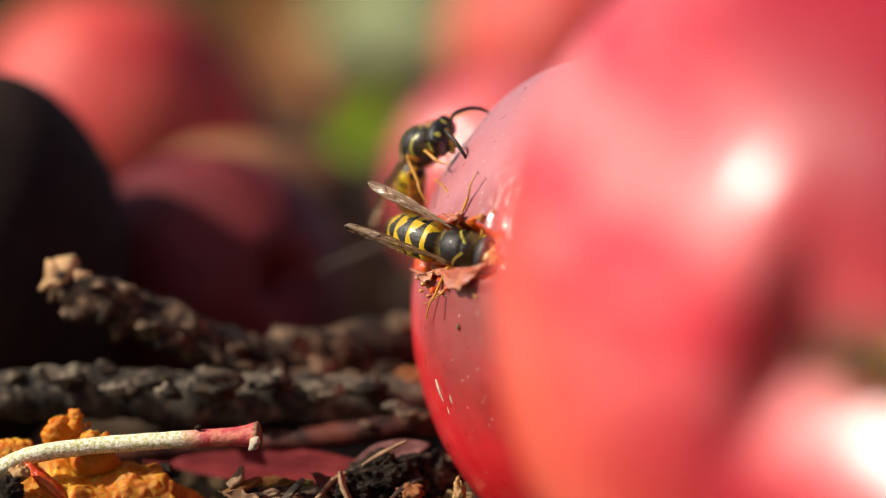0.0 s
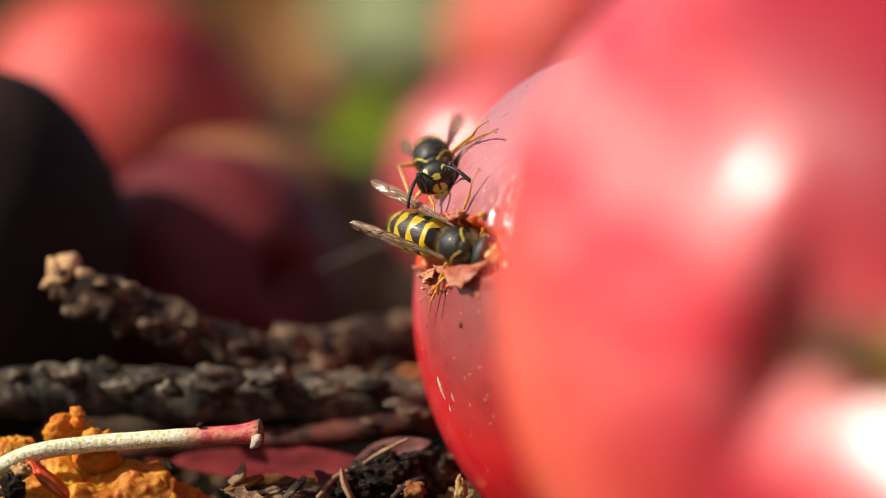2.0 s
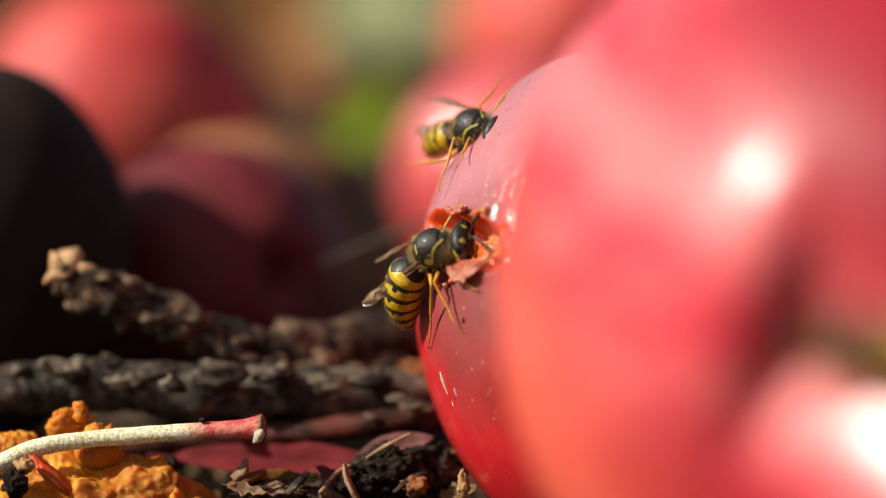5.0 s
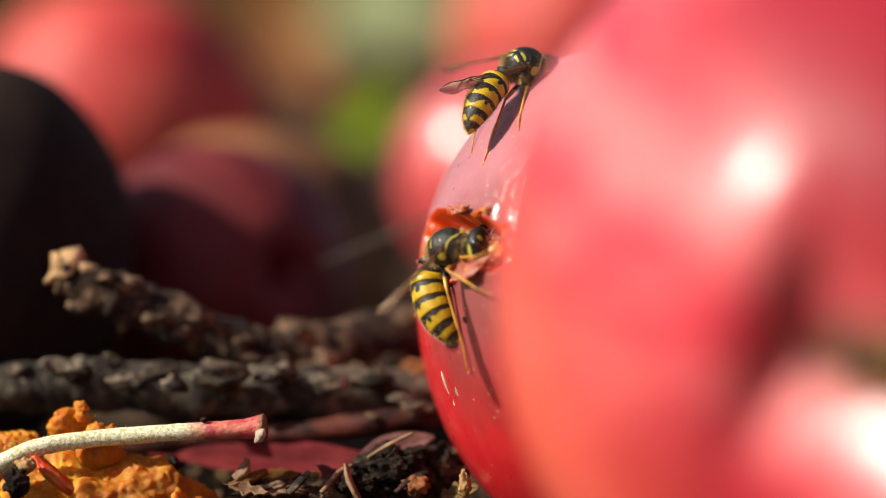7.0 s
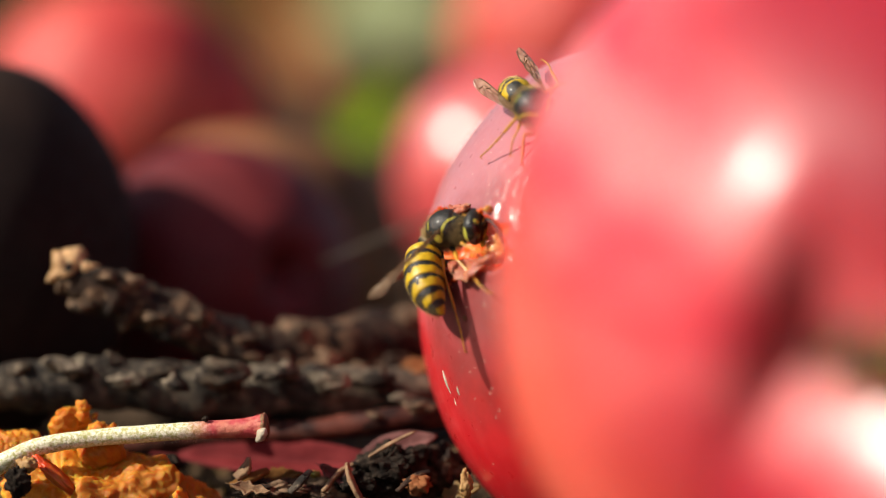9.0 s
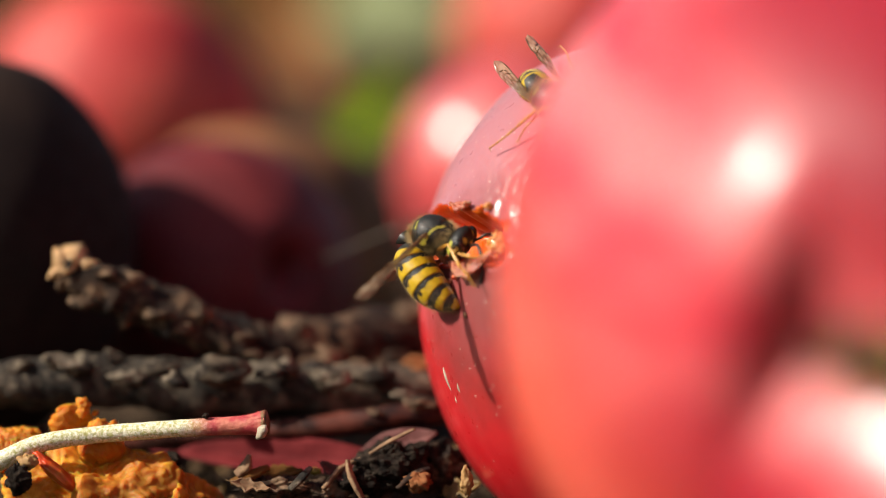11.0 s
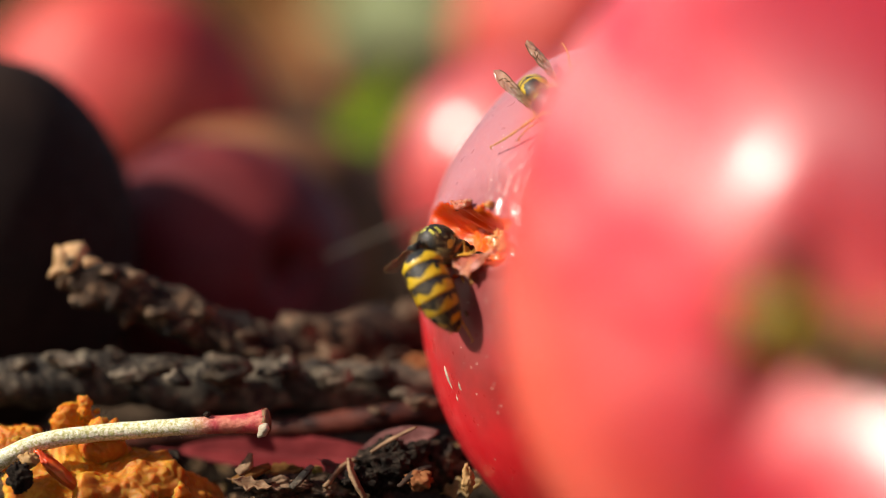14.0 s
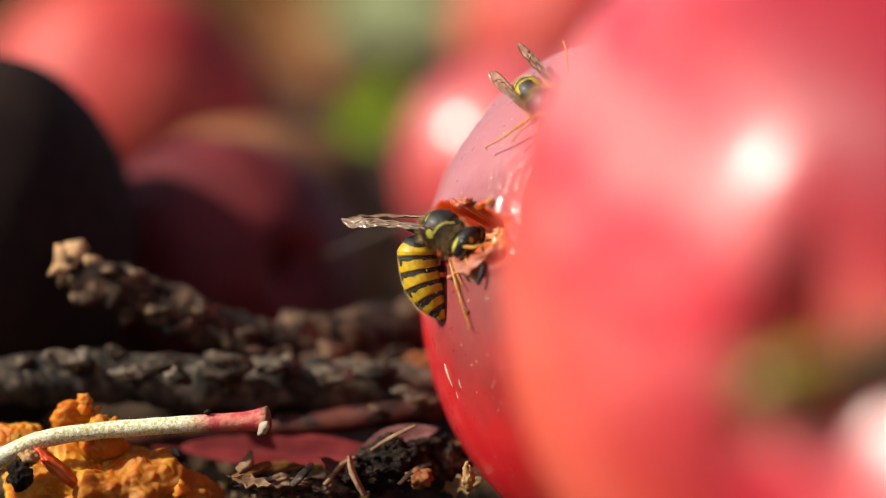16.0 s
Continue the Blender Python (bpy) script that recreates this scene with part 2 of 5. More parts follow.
M_W_LEG = plain("wasp_leg", (0.54, 0.24, 0.02), (0.66, 0.36, 0.05), 2500, 0.4, 0.2, 0.2, 0.00004)
M_W_EYE = plain("wasp_eye", (0.01, 0.009, 0.008), (0.02, 0.016, 0.013), 5000, 0.12, 0.6, 0.1, 0.00002)
M_W_HAIR = plain("wasp_hair", (0.34, 0.22, 0.08), (0.48, 0.33, 0.13), 500, 0.6)
M_W_VEIN = plain("wasp_vein", (0.1, 0.045, 0.015), (0.16, 0.08, 0.03), 1500, 0.4)


def wing_mat():
    m = Mat("wasp_wing", 0.42)
    n = m.noise(900, 4, 0.6, m.stretch(0.35, 1, 1))
    m.set("Base Color", m.mix(m.step(n, 0.4, 0.65), (0.16, 0.095, 0.05), (0.37, 0.26, 0.16)))
    m.set("Alpha", 0.74).set("Specular IOR Level", 0.5).set("Coat Weight", 0.6).set("Coat Roughness", 0.16)
    m.bump(m.math("ADD", n, m.noise(1700, 2)), 0.5, 0.0003)
    return m.m


M_W_WING = wing_mat()


# ---- mesh helpers ----
def link_mesh(name, verts, faces, mats, parent=None, label="", smooth=True, slots=None):
    me = bpy.data.meshes.new(name)
    me.from_pydata([tuple(v) for v in verts], [], faces)
    for mt in (mats if isinstance(mats, (list, tuple)) else [mats]):
        me.materials.append(mt)
    me.polygons.foreach_set("use_smooth", [smooth] * len(me.polygons))
    if slots is not None:
        me.polygons.foreach_set("material_index", slots)
    me.update()
    ob = new(name, me)
    if parent is not None:
        ob.parent = parent
    if label:
        ob["label"] = label
    return ob


def tube_data(pts, radii, sides=10, bumpy=None, caps=True):
    """Rings along a smooth line; bumpy(i, a, p) gives a factor on the radius."""
    pts = [Vector(p) for p in pts]
    verts, faces = [], []
    side = None
    n = len(pts)
    for i, p in enumerate(pts):
        d = (pts[min(i + 1, n - 1)] - pts[max(i - 1, 0)]).normalized()
        if side is None:
            side = d.orthogonal().normalized()
        side = (side - d * side.dot(d)).normalized()
        other = d.cross(side)
        for k in range(sides):
            a = 2 * math.pi * k / sides
            r = radii[i] * (bumpy(i, a, p) if bumpy else 1.0)
            verts.append(p + (side * math.cos(a) + other * math.sin(a)) * r)
    for i in range(n - 1):
        for k in range(sides):
            k2 = (k + 1) % sides
            faces.append((i * sides + k, i * sides + k2, (i + 1) * sides + k2, (i + 1) * sides + k))
    if caps:
        faces.append(tuple(reversed(range(sides))))
        faces.append(tuple(range((n - 1) * sides, n * sides)))
    return verts, faces


def spline(points, per=12):
    """Catmull-Rom through (x, y, z, radius) rows."""
    p = [Vector(q) for q in points]
    p = [p[0] * 2 - p[1]] + p + [p[-1] * 2 - p[-2]]
    out = []
    for i in range(1, len(p) - 2):
        for j in range(per + (i == len(p) - 3)):
            t = j / per
            out.append(0.5 * (2 * p[i] + (p[i + 1] - p[i - 1]) * t + (2 * p[i - 1] - 5 * p[i] + 4 * p[i + 1] - p[i + 2]) * t * t
                              + (3 * p[i] - p[i - 1] - 3 * p[i + 1] + p[i + 2]) * t ** 3))
    return [tuple(v[:3]) for v in out], [max(v[3], 1e-5) for v in out]


def vec4(p, r):
    return Vector((*p, r))


def join_data(chunks):
    verts, faces = [], []
    for v, f in chunks:
        o = len(verts)
        verts += v
        faces += [tuple(i + o for i in q) for q in f]
    return verts, faces


# ---- ground ----
def rise(x, y):
    """Height of the bare ground in metres: a hollow with a bank behind it."""
    s = min(max((y - 0.0) / 0.11, 0.0), 1.0)
    z = 0.019 * s * s * (3 - 2 * s)
    if y > 0.11:
        z += 0.075 * (min(y, 1.6) - 0.11)
    left = min(max((0.012 - x) / 0.02, 0), 1) * min(max((y + 0.03) / 0.03, 0), 1) * min(max((0.05 - y) / 0.03, 0), 1)
    return z + 0.0065 * left


def ground():
    def axis(n, span, fine):
        return [math.copysign(fine * math.sinh(abs(k) / n * math.asinh(span / fine)), k) for k in range(-n, n + 1)]
    xs, ys = axis(170, 250, 0.035), axis(170, 250, 0.035)
    verts = []
    for y in ys:
        for x in xs:
            z = rise(x, y)
            k = 1 / (1 + (abs(x) + abs(y)) * 3)
            v = Vector((x, y, 0))
            z += k * (0.0022 * noise.noise(v * 130) + 0.0011 * noise.noise(v * 420) + 0.0005 * noise.noise(v * 1300)) - 0.0012
            verts.append((x, y, z))
    w = len(xs)
    faces = [(j * w + i, j * w + i + 1, (j + 1) * w + i + 1, (j + 1) * w + i) for j in range(len(ys) - 1) for i in range(w - 1)]
    ob = link_mesh("ground", verts, faces, M_SOIL)
    tagged(ob, "dark crumbly soil with litter rising to a grassy bank", "ground", kind="structure")


ground()


# ---- fruit ----
def fruit(name, centre, radius, axis, mat, label, squash=0.95, cavity=(0.32, 0.42), base=(0.12, 0.3), lumps=0.02, seed=0, res=48, holes=(), flesh=None, group="fallen apples", front=None, wrinkle=None, tall=1.0, groove=None, swell=None):
    """An apple about its own z axis: stem cavity (depth, width) above, calyx basin below, five faint lobes; holes are (bearing, elevation, half width and half height in degrees, depth)."""
    turn = upright(axis)
    inv = turn.inverted()
    crease = inv @ Vector(wrinkle[0]).normalized() if wrinkle else None
    verts, eaten = [], []
    off = Vector((seed * 3.7, seed * 1.3, 2.1))
    for i in range(res + 1):
        th = math.pi * i / res
        for j in range(2 * res):
            ph = math.pi * j / res
            d = Vector((math.sin(th) * math.cos(ph), math.sin(th) * math.sin(ph), math.cos(th)))
            r = radius * (1 + lumps * noise.noise(d * 1.6 + off) + 0.5 * lumps * noise.noise(d * 3.5 + off))
            r *= 1 + 0.012 * math.cos(5 * ph) * math.sin(th) * (1 - d.z) * 0.5
            if groove:
                steep, gentle, length, lean, aside, ahead = groove
                along, across = math.sin(lean) * d.x + math.cos(lean) * d.y - ahead, math.cos(lean) * d.x - math.sin(lean) * d.y - aside
                hollow = cavity[0] * math.exp(-(across / (steep if across < 0 else gentle)) ** 2 - (along / length) ** 2) * (d.z > 0)
            else:
                hollow = cavity[0] * math.exp(-(th / cavity[1]) ** 2)
            if swell and d.z > 0:
                r *= 1 + swell[3] * math.exp(-((d.x - swell[0]) ** 2 + (d.y - swell[1]) ** 2) / swell[2] ** 2)
            r *= 1 - hollow - base[0] * math.exp(-((math.pi - th) / base[1]) ** 2)
            e = 0
            for az, el, wide, high, deep in holes:
                w = turn @ Vector((d.x, d.y, d.z * squash))
                u = (math.degrees(math.atan2(-w.y, -w.x)) - az) / wide
                v = (math.degrees(math.atan2(w.z, math.hypot(w.x, w.y))) - el) / high
                if abs(u) > 1.6 or abs(v) > 1.9:
                    continue
                q = (u ** 4 + v ** 4) ** 0.25 + 0.16 * noise.noise(d * 9 + off) + 0.1 * noise.noise(d * 24 + off) + 0.05 * noise.noise(d * 55 + off)
                if q < 1:
                    s = min((1 - q) / 0.4, 1)
                    r -= deep * (s * s * (3 - 2 * s)) * (1 + 0.16 * noise.noise(d * 14 + off) + 0.1 * noise.noise(d * 38 + off))
                    e = 1
                elif q < 1.3:
                    r += 0.0002 * (1.3 - q) / 0.3
            if crease:
                k = math.exp(-(math.acos(max(-1, min(1, d.dot(crease)))) / wrinkle[1]) ** 2)
                q = Vector((d.x * 22, d.y * 22, d.z * 12))
                r += k * wrinkle[2] * (1 - 2.2 * abs(noise.noise(q + off)) + 0.6 * noise.noise(d * 50))
            verts.append(Vector((d.x * r, d.y * r * tall, d.z * r * (front if front and d.z > 0 else squash))))
            eaten.append(e)
    w = 2 * res
    faces, slots = [], []
    for i in range(res):
        for j in range(w):
            q = (i * w + j, (i + 1) * w + j, (i + 1) * w + (j + 1) % w, i * w + (j + 1) % w)
            faces.append(q)
            slots.append(1 if sum(eaten[k] for k in q) >= 2 else 0)
    ob = link_mesh(name, verts, faces, [mat] + ([flesh] if flesh else []), slots=slots if flesh else None)
    ob.matrix_world = Matrix.Translation(centre) @ turn.to_matrix().to_4x4()
    tagged(ob, label, "apple", group)
    return ob


NEAR_C, NEAR_R = (0.03384, -0.04679, 0.02887), 0.0306
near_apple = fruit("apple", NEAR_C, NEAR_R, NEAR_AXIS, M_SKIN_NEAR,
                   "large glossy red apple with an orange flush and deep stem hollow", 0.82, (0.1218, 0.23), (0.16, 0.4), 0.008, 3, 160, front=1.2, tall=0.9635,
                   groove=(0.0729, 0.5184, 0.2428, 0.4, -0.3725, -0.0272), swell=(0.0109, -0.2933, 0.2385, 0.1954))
BITTEN_C, BITTEN_R = (0.01891, 0.00207, 0.02367), 0.0221
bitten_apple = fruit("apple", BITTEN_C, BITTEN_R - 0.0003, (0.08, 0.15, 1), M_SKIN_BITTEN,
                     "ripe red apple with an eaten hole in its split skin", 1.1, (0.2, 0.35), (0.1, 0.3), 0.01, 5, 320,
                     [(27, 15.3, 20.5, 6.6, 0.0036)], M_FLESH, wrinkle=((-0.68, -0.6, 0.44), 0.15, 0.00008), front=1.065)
fruit("apple", (-0.04586, 0.02416, 0.02576), 0.01614, (0.1, 0.15, 1), M_SKIN_ROTTEN_SHADED, "blackish brown rotten apple lying in shade", 1.18, (0.06, 0.25), seed=7)
fruit("apple", (-0.02347, 0.04402, 0.02137), 0.0142, (0.58, -0.8, 0.15), M_SKIN_MAROON, "dark maroon shrivelled apple with a dark hollow", 1.0, (0.25, 0.17), (0.1, 0.3), seed=9)
fruit("apple", (-0.02089, 0.07408, 0.02203), 0.0158, (0.1, 0.3, 0.9), M_SKIN_BROWN, "soft brown rotting apple behind the twigs", seed=11)
fruit("apple", (-0.04132, 0.11919, 0.03632), 0.0179, (0.3, 0.4, 0.8), M_SKIN_MATTE, "bright red fallen apple in full sun", seed=13)
fruit("apple", (0.00763, 0.10761, 0.0290), 0.0143, (0.1, 0.9, 0.3), M_SKIN_PINK, "small shiny pinkish red apple on the bank", seed=15)
fruit("apple", (0.02002, 0.18408, 0.04613), 0.0195, (0.1, 0.5, 0.8), M_SKIN_MATTE, "blurred rosy red apple further up the bank", seed=17)


def torn_flap(corners, bulge, label, seed, sag=0.0, mat=None, n=16):
    """A torn piece of skin, spanned between two edge points and a free tip, bulging outwards."""
    a, b, tip = [Vector(c) for c in corners]
    mid = (a + b) / 2
    out = (tip - Vector(BITTEN_C)).normalized()
    v, f = [], []
    for i in range(n + 1):
        s = i / n
        for j in range(n + 1):
            q = j / n
            p = a.lerp(b, q)
            w = (1 - abs(2 * q - 1) ** 1.4)
            p = p - Vector((0, 0, sag)) * w * (1 - s) + (tip - mid) * s * w + out * bulge * math.sin(math.pi * s * 0.8) * w
            p = p + out * (0.0004 * noise.noise(Vector((s * 3, q * 5, seed))) + 0.00012 * noise.noise(Vector((s * 8, q * 14, seed)))) + (tip - mid) * s * (0.2 * noise.noise(Vector((q * 7, seed, 0))) + 0.12 * noise.noise(Vector((q * 21, seed, 3))))
            v.append(p)
    for i in range(n):
        for j in range(n):
            k = i * (n + 1) + j
            f.append((k, k + 1, k + n + 2, k + n + 1))
    inv = bitten_apple.matrix_world.inverted()
    ob = link_mesh("torn_skin", [inv @ p for p in v], f, mat or M_FLAP, bitten_apple, label)
    md = ob.modifiers.new("thickness", "SOLIDIFY")
    md.thickness = 0.00012
    return ob


torn_flap(((-0.00086, -0.00709, 0.02773), (0.00352, -0.01315, 0.02856), (0.00126, -0.012, 0.02627)), 0.0003, "translucent pinkish torn apple skin", 1, 0.0003, n=26)
torn_flap(((-0.00249, -0.00241, 0.02718), (-0.00058, -0.00778, 0.02741), (-0.00142, -0.00724, 0.02643)), 0.0002, "translucent pinkish torn apple skin", 4, 0.0002)
torn_flap(((0.00016, -0.00708, 0.03202), (0.00163, -0.00949, 0.03225), (0.00085, -0.00903, 0.0313)), 0.0006, "curled pink shred of apple skin", 9, 0.0)


def crumb(place, size, seed, mat=None):
    v, f = [], []
    for i in range(11):
        th = math.pi * i / 10
        for j in range(20):
            ph = math.pi * j / 10
            d = Vector((math.sin(th) * math.cos(ph), math.sin(th) * math.sin(ph), math.cos(th)))
            r = size * (1 + 0.8 * noise.noise(d * 2.2 + Vector((seed, 0, 0))) + 0.35 * noise.noise(d * 6 + Vector((seed, 3, 0))))
            v.append(bitten_apple.matrix_world.inverted() @ (Vector(place) + Vector((d.x * 1.3, d.y * 0.6, d.z * 0.85)) * r))
    f = [(i * 20 + j, (i + 1) * 20 + j, (i + 1) * 20 + (j + 1) % 20, i * 20 + (j + 1) % 20) for i in range(10) for j in range(20)]
    link_mesh("crumb", v, f, mat or M_FLESH, bitten_apple, "moist orange crumb of apple flesh")


for k, (c, s) in enumerate([((-0.002, -0.00456, 0.02663), 0.00022), ((-0.00147, -0.0064, 0.02632), 0.00028), ((-0.00081, -0.00792, 0.02588), 0.00029), ((-0.00012, -0.009, 0.02578), 0.00021), ((-0.0018, -0.00571, 0.02565), 0.00015), ((0.00034, -0.0097, 0.02617), 0.00021), ((-0.00114, -0.00734, 0.02537), 0.00017), ((0.00306, -0.01132, 0.03205), 0.00031), ((0.00249, -0.01038, 0.03184), 0.00021)]):
    crumb(c, s, k * 1.7, (M_FLAP, M_PULP_WET, M_FLESH)[k % 3])
for k, (c, s) in enumerate([((0.00391, -0.0104, 0.02952), 0.00043), ((0.00437, -0.0116, 0.02935), 0.00050), ((0.00459, -0.01255, 0.02891), 0.00043), ((0.00387, -0.01122, 0.02882), 0.00050), ((0.00495, -0.01198, 0.02997), 0.00037), ((0.00358, -0.00984, 0.02902), 0.00043), ((0.00404, -0.01255, 0.02854), 0.00031)]):
    crumb(c, s, k * 2.3 + 9, M_PULP_WET)


def scar(rows, mat, label):
    pts, rad = spline([vec4(p, r) for p, r in rows], 6)
    v, f = tube_data(pts, rad, 8)
    inv = bitten_apple.matrix_world.inverted()
    link_mesh("scar", [inv @ q for q in v], f, mat, bitten_apple, label)


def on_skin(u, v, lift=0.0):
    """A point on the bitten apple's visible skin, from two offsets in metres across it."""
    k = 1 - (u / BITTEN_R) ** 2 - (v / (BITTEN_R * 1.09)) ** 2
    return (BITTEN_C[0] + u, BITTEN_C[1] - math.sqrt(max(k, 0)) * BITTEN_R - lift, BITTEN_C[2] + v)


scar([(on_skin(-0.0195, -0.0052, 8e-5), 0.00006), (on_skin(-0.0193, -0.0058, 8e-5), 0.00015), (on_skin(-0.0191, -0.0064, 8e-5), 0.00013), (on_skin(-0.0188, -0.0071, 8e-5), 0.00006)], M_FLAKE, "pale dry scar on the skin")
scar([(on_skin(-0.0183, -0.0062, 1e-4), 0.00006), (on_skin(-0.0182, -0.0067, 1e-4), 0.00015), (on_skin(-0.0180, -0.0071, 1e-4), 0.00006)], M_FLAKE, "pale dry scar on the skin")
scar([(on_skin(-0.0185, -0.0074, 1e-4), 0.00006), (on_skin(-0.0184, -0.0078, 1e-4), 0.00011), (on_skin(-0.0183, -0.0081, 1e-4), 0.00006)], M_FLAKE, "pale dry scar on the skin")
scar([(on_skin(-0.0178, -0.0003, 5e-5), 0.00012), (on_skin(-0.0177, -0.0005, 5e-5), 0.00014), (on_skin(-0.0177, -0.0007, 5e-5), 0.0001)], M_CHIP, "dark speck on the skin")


# ---- twigs and litter ----
def twig(name, rows, mat, label, knobs=0.25, rings=0.0, seed=0, sides=30, per=22, cut=None, buds_at=(), bud_mat=None):
    pts, rad = spline([vec4(p, r) for p, r in rows], per)
    off = Vector((seed * 5.1, seed * 2.3, 0))

    rnd = random.Random(seed)
    buds = [(rnd.uniform(0, len(pts)), rnd.uniform(0, 6.28), rnd.uniform(0.3, 1.0), rnd.uniform(2.5, 6.0)) for _ in range(int(len(pts) * 0.16))]

    def bumpy(i, a, p):
        q = Vector(p)
        around = Vector((math.cos(a), math.sin(a), 0))
        n = noise.noise(q * 260 + off + around * 0.8)
        m = noise.noise(q * 1000 + off + around * 2.2)
        f = 0.9 + knobs * (0.9 * n + 0.42 * m + 0.16 * noise.noise(q * 2200 + around * 3))
        for c, b, h, w in buds:
            if abs(i - c) < 3 * w:
                da = (a - b + math.pi) % (2 * math.pi) - math.pi
                f += 1.6 * knobs * h * math.exp(-((i - c) / w) ** 2 - (da / 0.75) ** 2)
        return f + rings * math.sin(i * 1.1 + 6 * n) * (n > -0.1)
    v, f = tube_data(pts, rad, sides, bumpy)
    ob = link_mesh(name, v, f, mat)
    tagged(ob, label, "twig", "twigs on the ground")
    if cut:
        c, r, d = cut
        vv, ff = tube_data([Vector(c) - Vector(d) * r * 0.5, Vector(c), Vector(c) + Vector(d) * r * 0.9], [r * 0.9, r, r * 0.5], 14,
                           lambda i, a, p: 1 + 0.75 * noise.noise(Vector((math.cos(a) * 1.6, math.sin(a) * 1.6, i * 0.9 + seed))))
        link_mesh("broken_end", vv, ff, M_WOOD_CUT, ob, "pale splintered broken end")
        for k, (dx, dz, ex, ez, q) in enumerate(((-0.0006, 0.0002, -0.0007, 0.0012, 0.55), (0.0004, 0.0004, 0.0003, 0.0011, 0.5), (-0.0008, -0.0006, -0.0012, -0.0007, 0.5),
                                                 (0.0014, -0.0002, 0.0012, 0.0003, 0.5), (0.0004, -0.0014, -0.0002, -0.0012, 0.45))):
            e = Vector(c) + Vector((dx, -0.0007, dz))
            g = Vector((ex, -0.0002, ez))
            vv, ff = tube_data([e - g * 0.6, e, e + g * 0.5, e + g], [r * q * 0.7, r * q, r * q * 0.6, r * q * 0.12], 12,
                               lambda i, a, p: 1 + 0.5 * noise.noise(Vector((math.cos(a) * 2, math.sin(a) * 2, i * 1.3 + k))))
            link_mesh("splinter", vv, ff, M_WOOD_CUT, ob, "pale tan splinter of broken wood")
    # bark knots, mostly along the top, pale partly in place of sunlit bark
    for k, (c, r) in enumerate(buds_at):
        vv, ff = [], []
        for i in range(15):
            th = math.pi * i / 14
            for j in range(28):
                ph = math.pi * j / 14
                d = Vector((math.sin(th) * math.cos(ph), math.sin(th) * math.sin(ph), math.cos(th)))
                e = Vector((d.x * (1.3 + 0.25 * (k % 3)), d.y, d.z * (0.6 + 0.12 * (k % 4)) + 0.25 * d.x * (k % 3 - 1)))
                vv.append(Vector(c) + e * r * (1 + 0.5 * noise.noise(d * 1.4 + Vector((k * 2.3, seed, 0))) + 0.16 * noise.noise(d * 4.5 + Vector((k, seed, 7)))))
        ff = [(i * 28 + j, (i + 1) * 28 + j, (i + 1) * 28 + (j + 1) % 28, i * 28 + (j + 1) % 28) for i in range(14) for j in range(28)]
        link_mesh("knot", vv, ff, bud_mat, ob, "pale scabby knot on the bark")
    return ob


twig("twig", [((-0.03355, 0.00478, 0.02578), 0.0013), ((-0.03135, 0.00471, 0.02470), 0.0019), ((-0.02705, 0.00558, 0.02290), 0.0022), ((-0.02222, 0.00643, 0.02060), 0.0021), ((-0.01643, 0.00830, 0.01866), 0.0021),
              ((-0.00907, 0.01130, 0.01860), 0.0027), ((-0.00103, 0.01531, 0.01869), 0.0024), ((0.00621, 0.01823, 0.01735), 0.002)], M_BARK_BROWN, "knobbly dark brown spur twig with a pale broken end", 0.26, 0.02, 1,
     cut=((-0.03292, 0.00481, 0.02617), 0.0016, (-0.8, 0.0, 0.45)), bud_mat=M_BARK_TAN,
     buds_at=[((-0.02969, 0.00326, 0.02555), 0.0009), ((-0.03180, 0.00357, 0.02284), 0.0008), ((-0.02811, 0.00421, 0.02474), 0.0008), ((-0.02184, 0.00501, 0.02192), 0.0009), ((-0.02532, 0.00400, 0.02182), 0.0009), ((-0.01848, 0.00584, 0.01942), 0.0009),
              ((-0.01661, 0.00739, 0.02000), 0.0008), ((-0.01372, 0.00889, 0.01995), 0.0013), ((-0.01105, 0.01039, 0.01995), 0.0012), ((-0.00706, 0.01137, 0.01960), 0.001), ((-0.00331, 0.01345, 0.02067), 0.0014), ((-0.02351, 0.00440, 0.02030), 0.0007), ((-0.01715, 0.00575, 0.01809), 0.0009), ((-0.01509, 0.00672, 0.01758), 0.001), ((-0.01282, 0.00768, 0.01708), 0.0009), ((-0.01086, 0.00821, 0.01742), 0.0011), ((-0.00838, 0.00866, 0.01677), 0.0009), ((-0.00562, 0.01020, 0.01720), 0.001)])
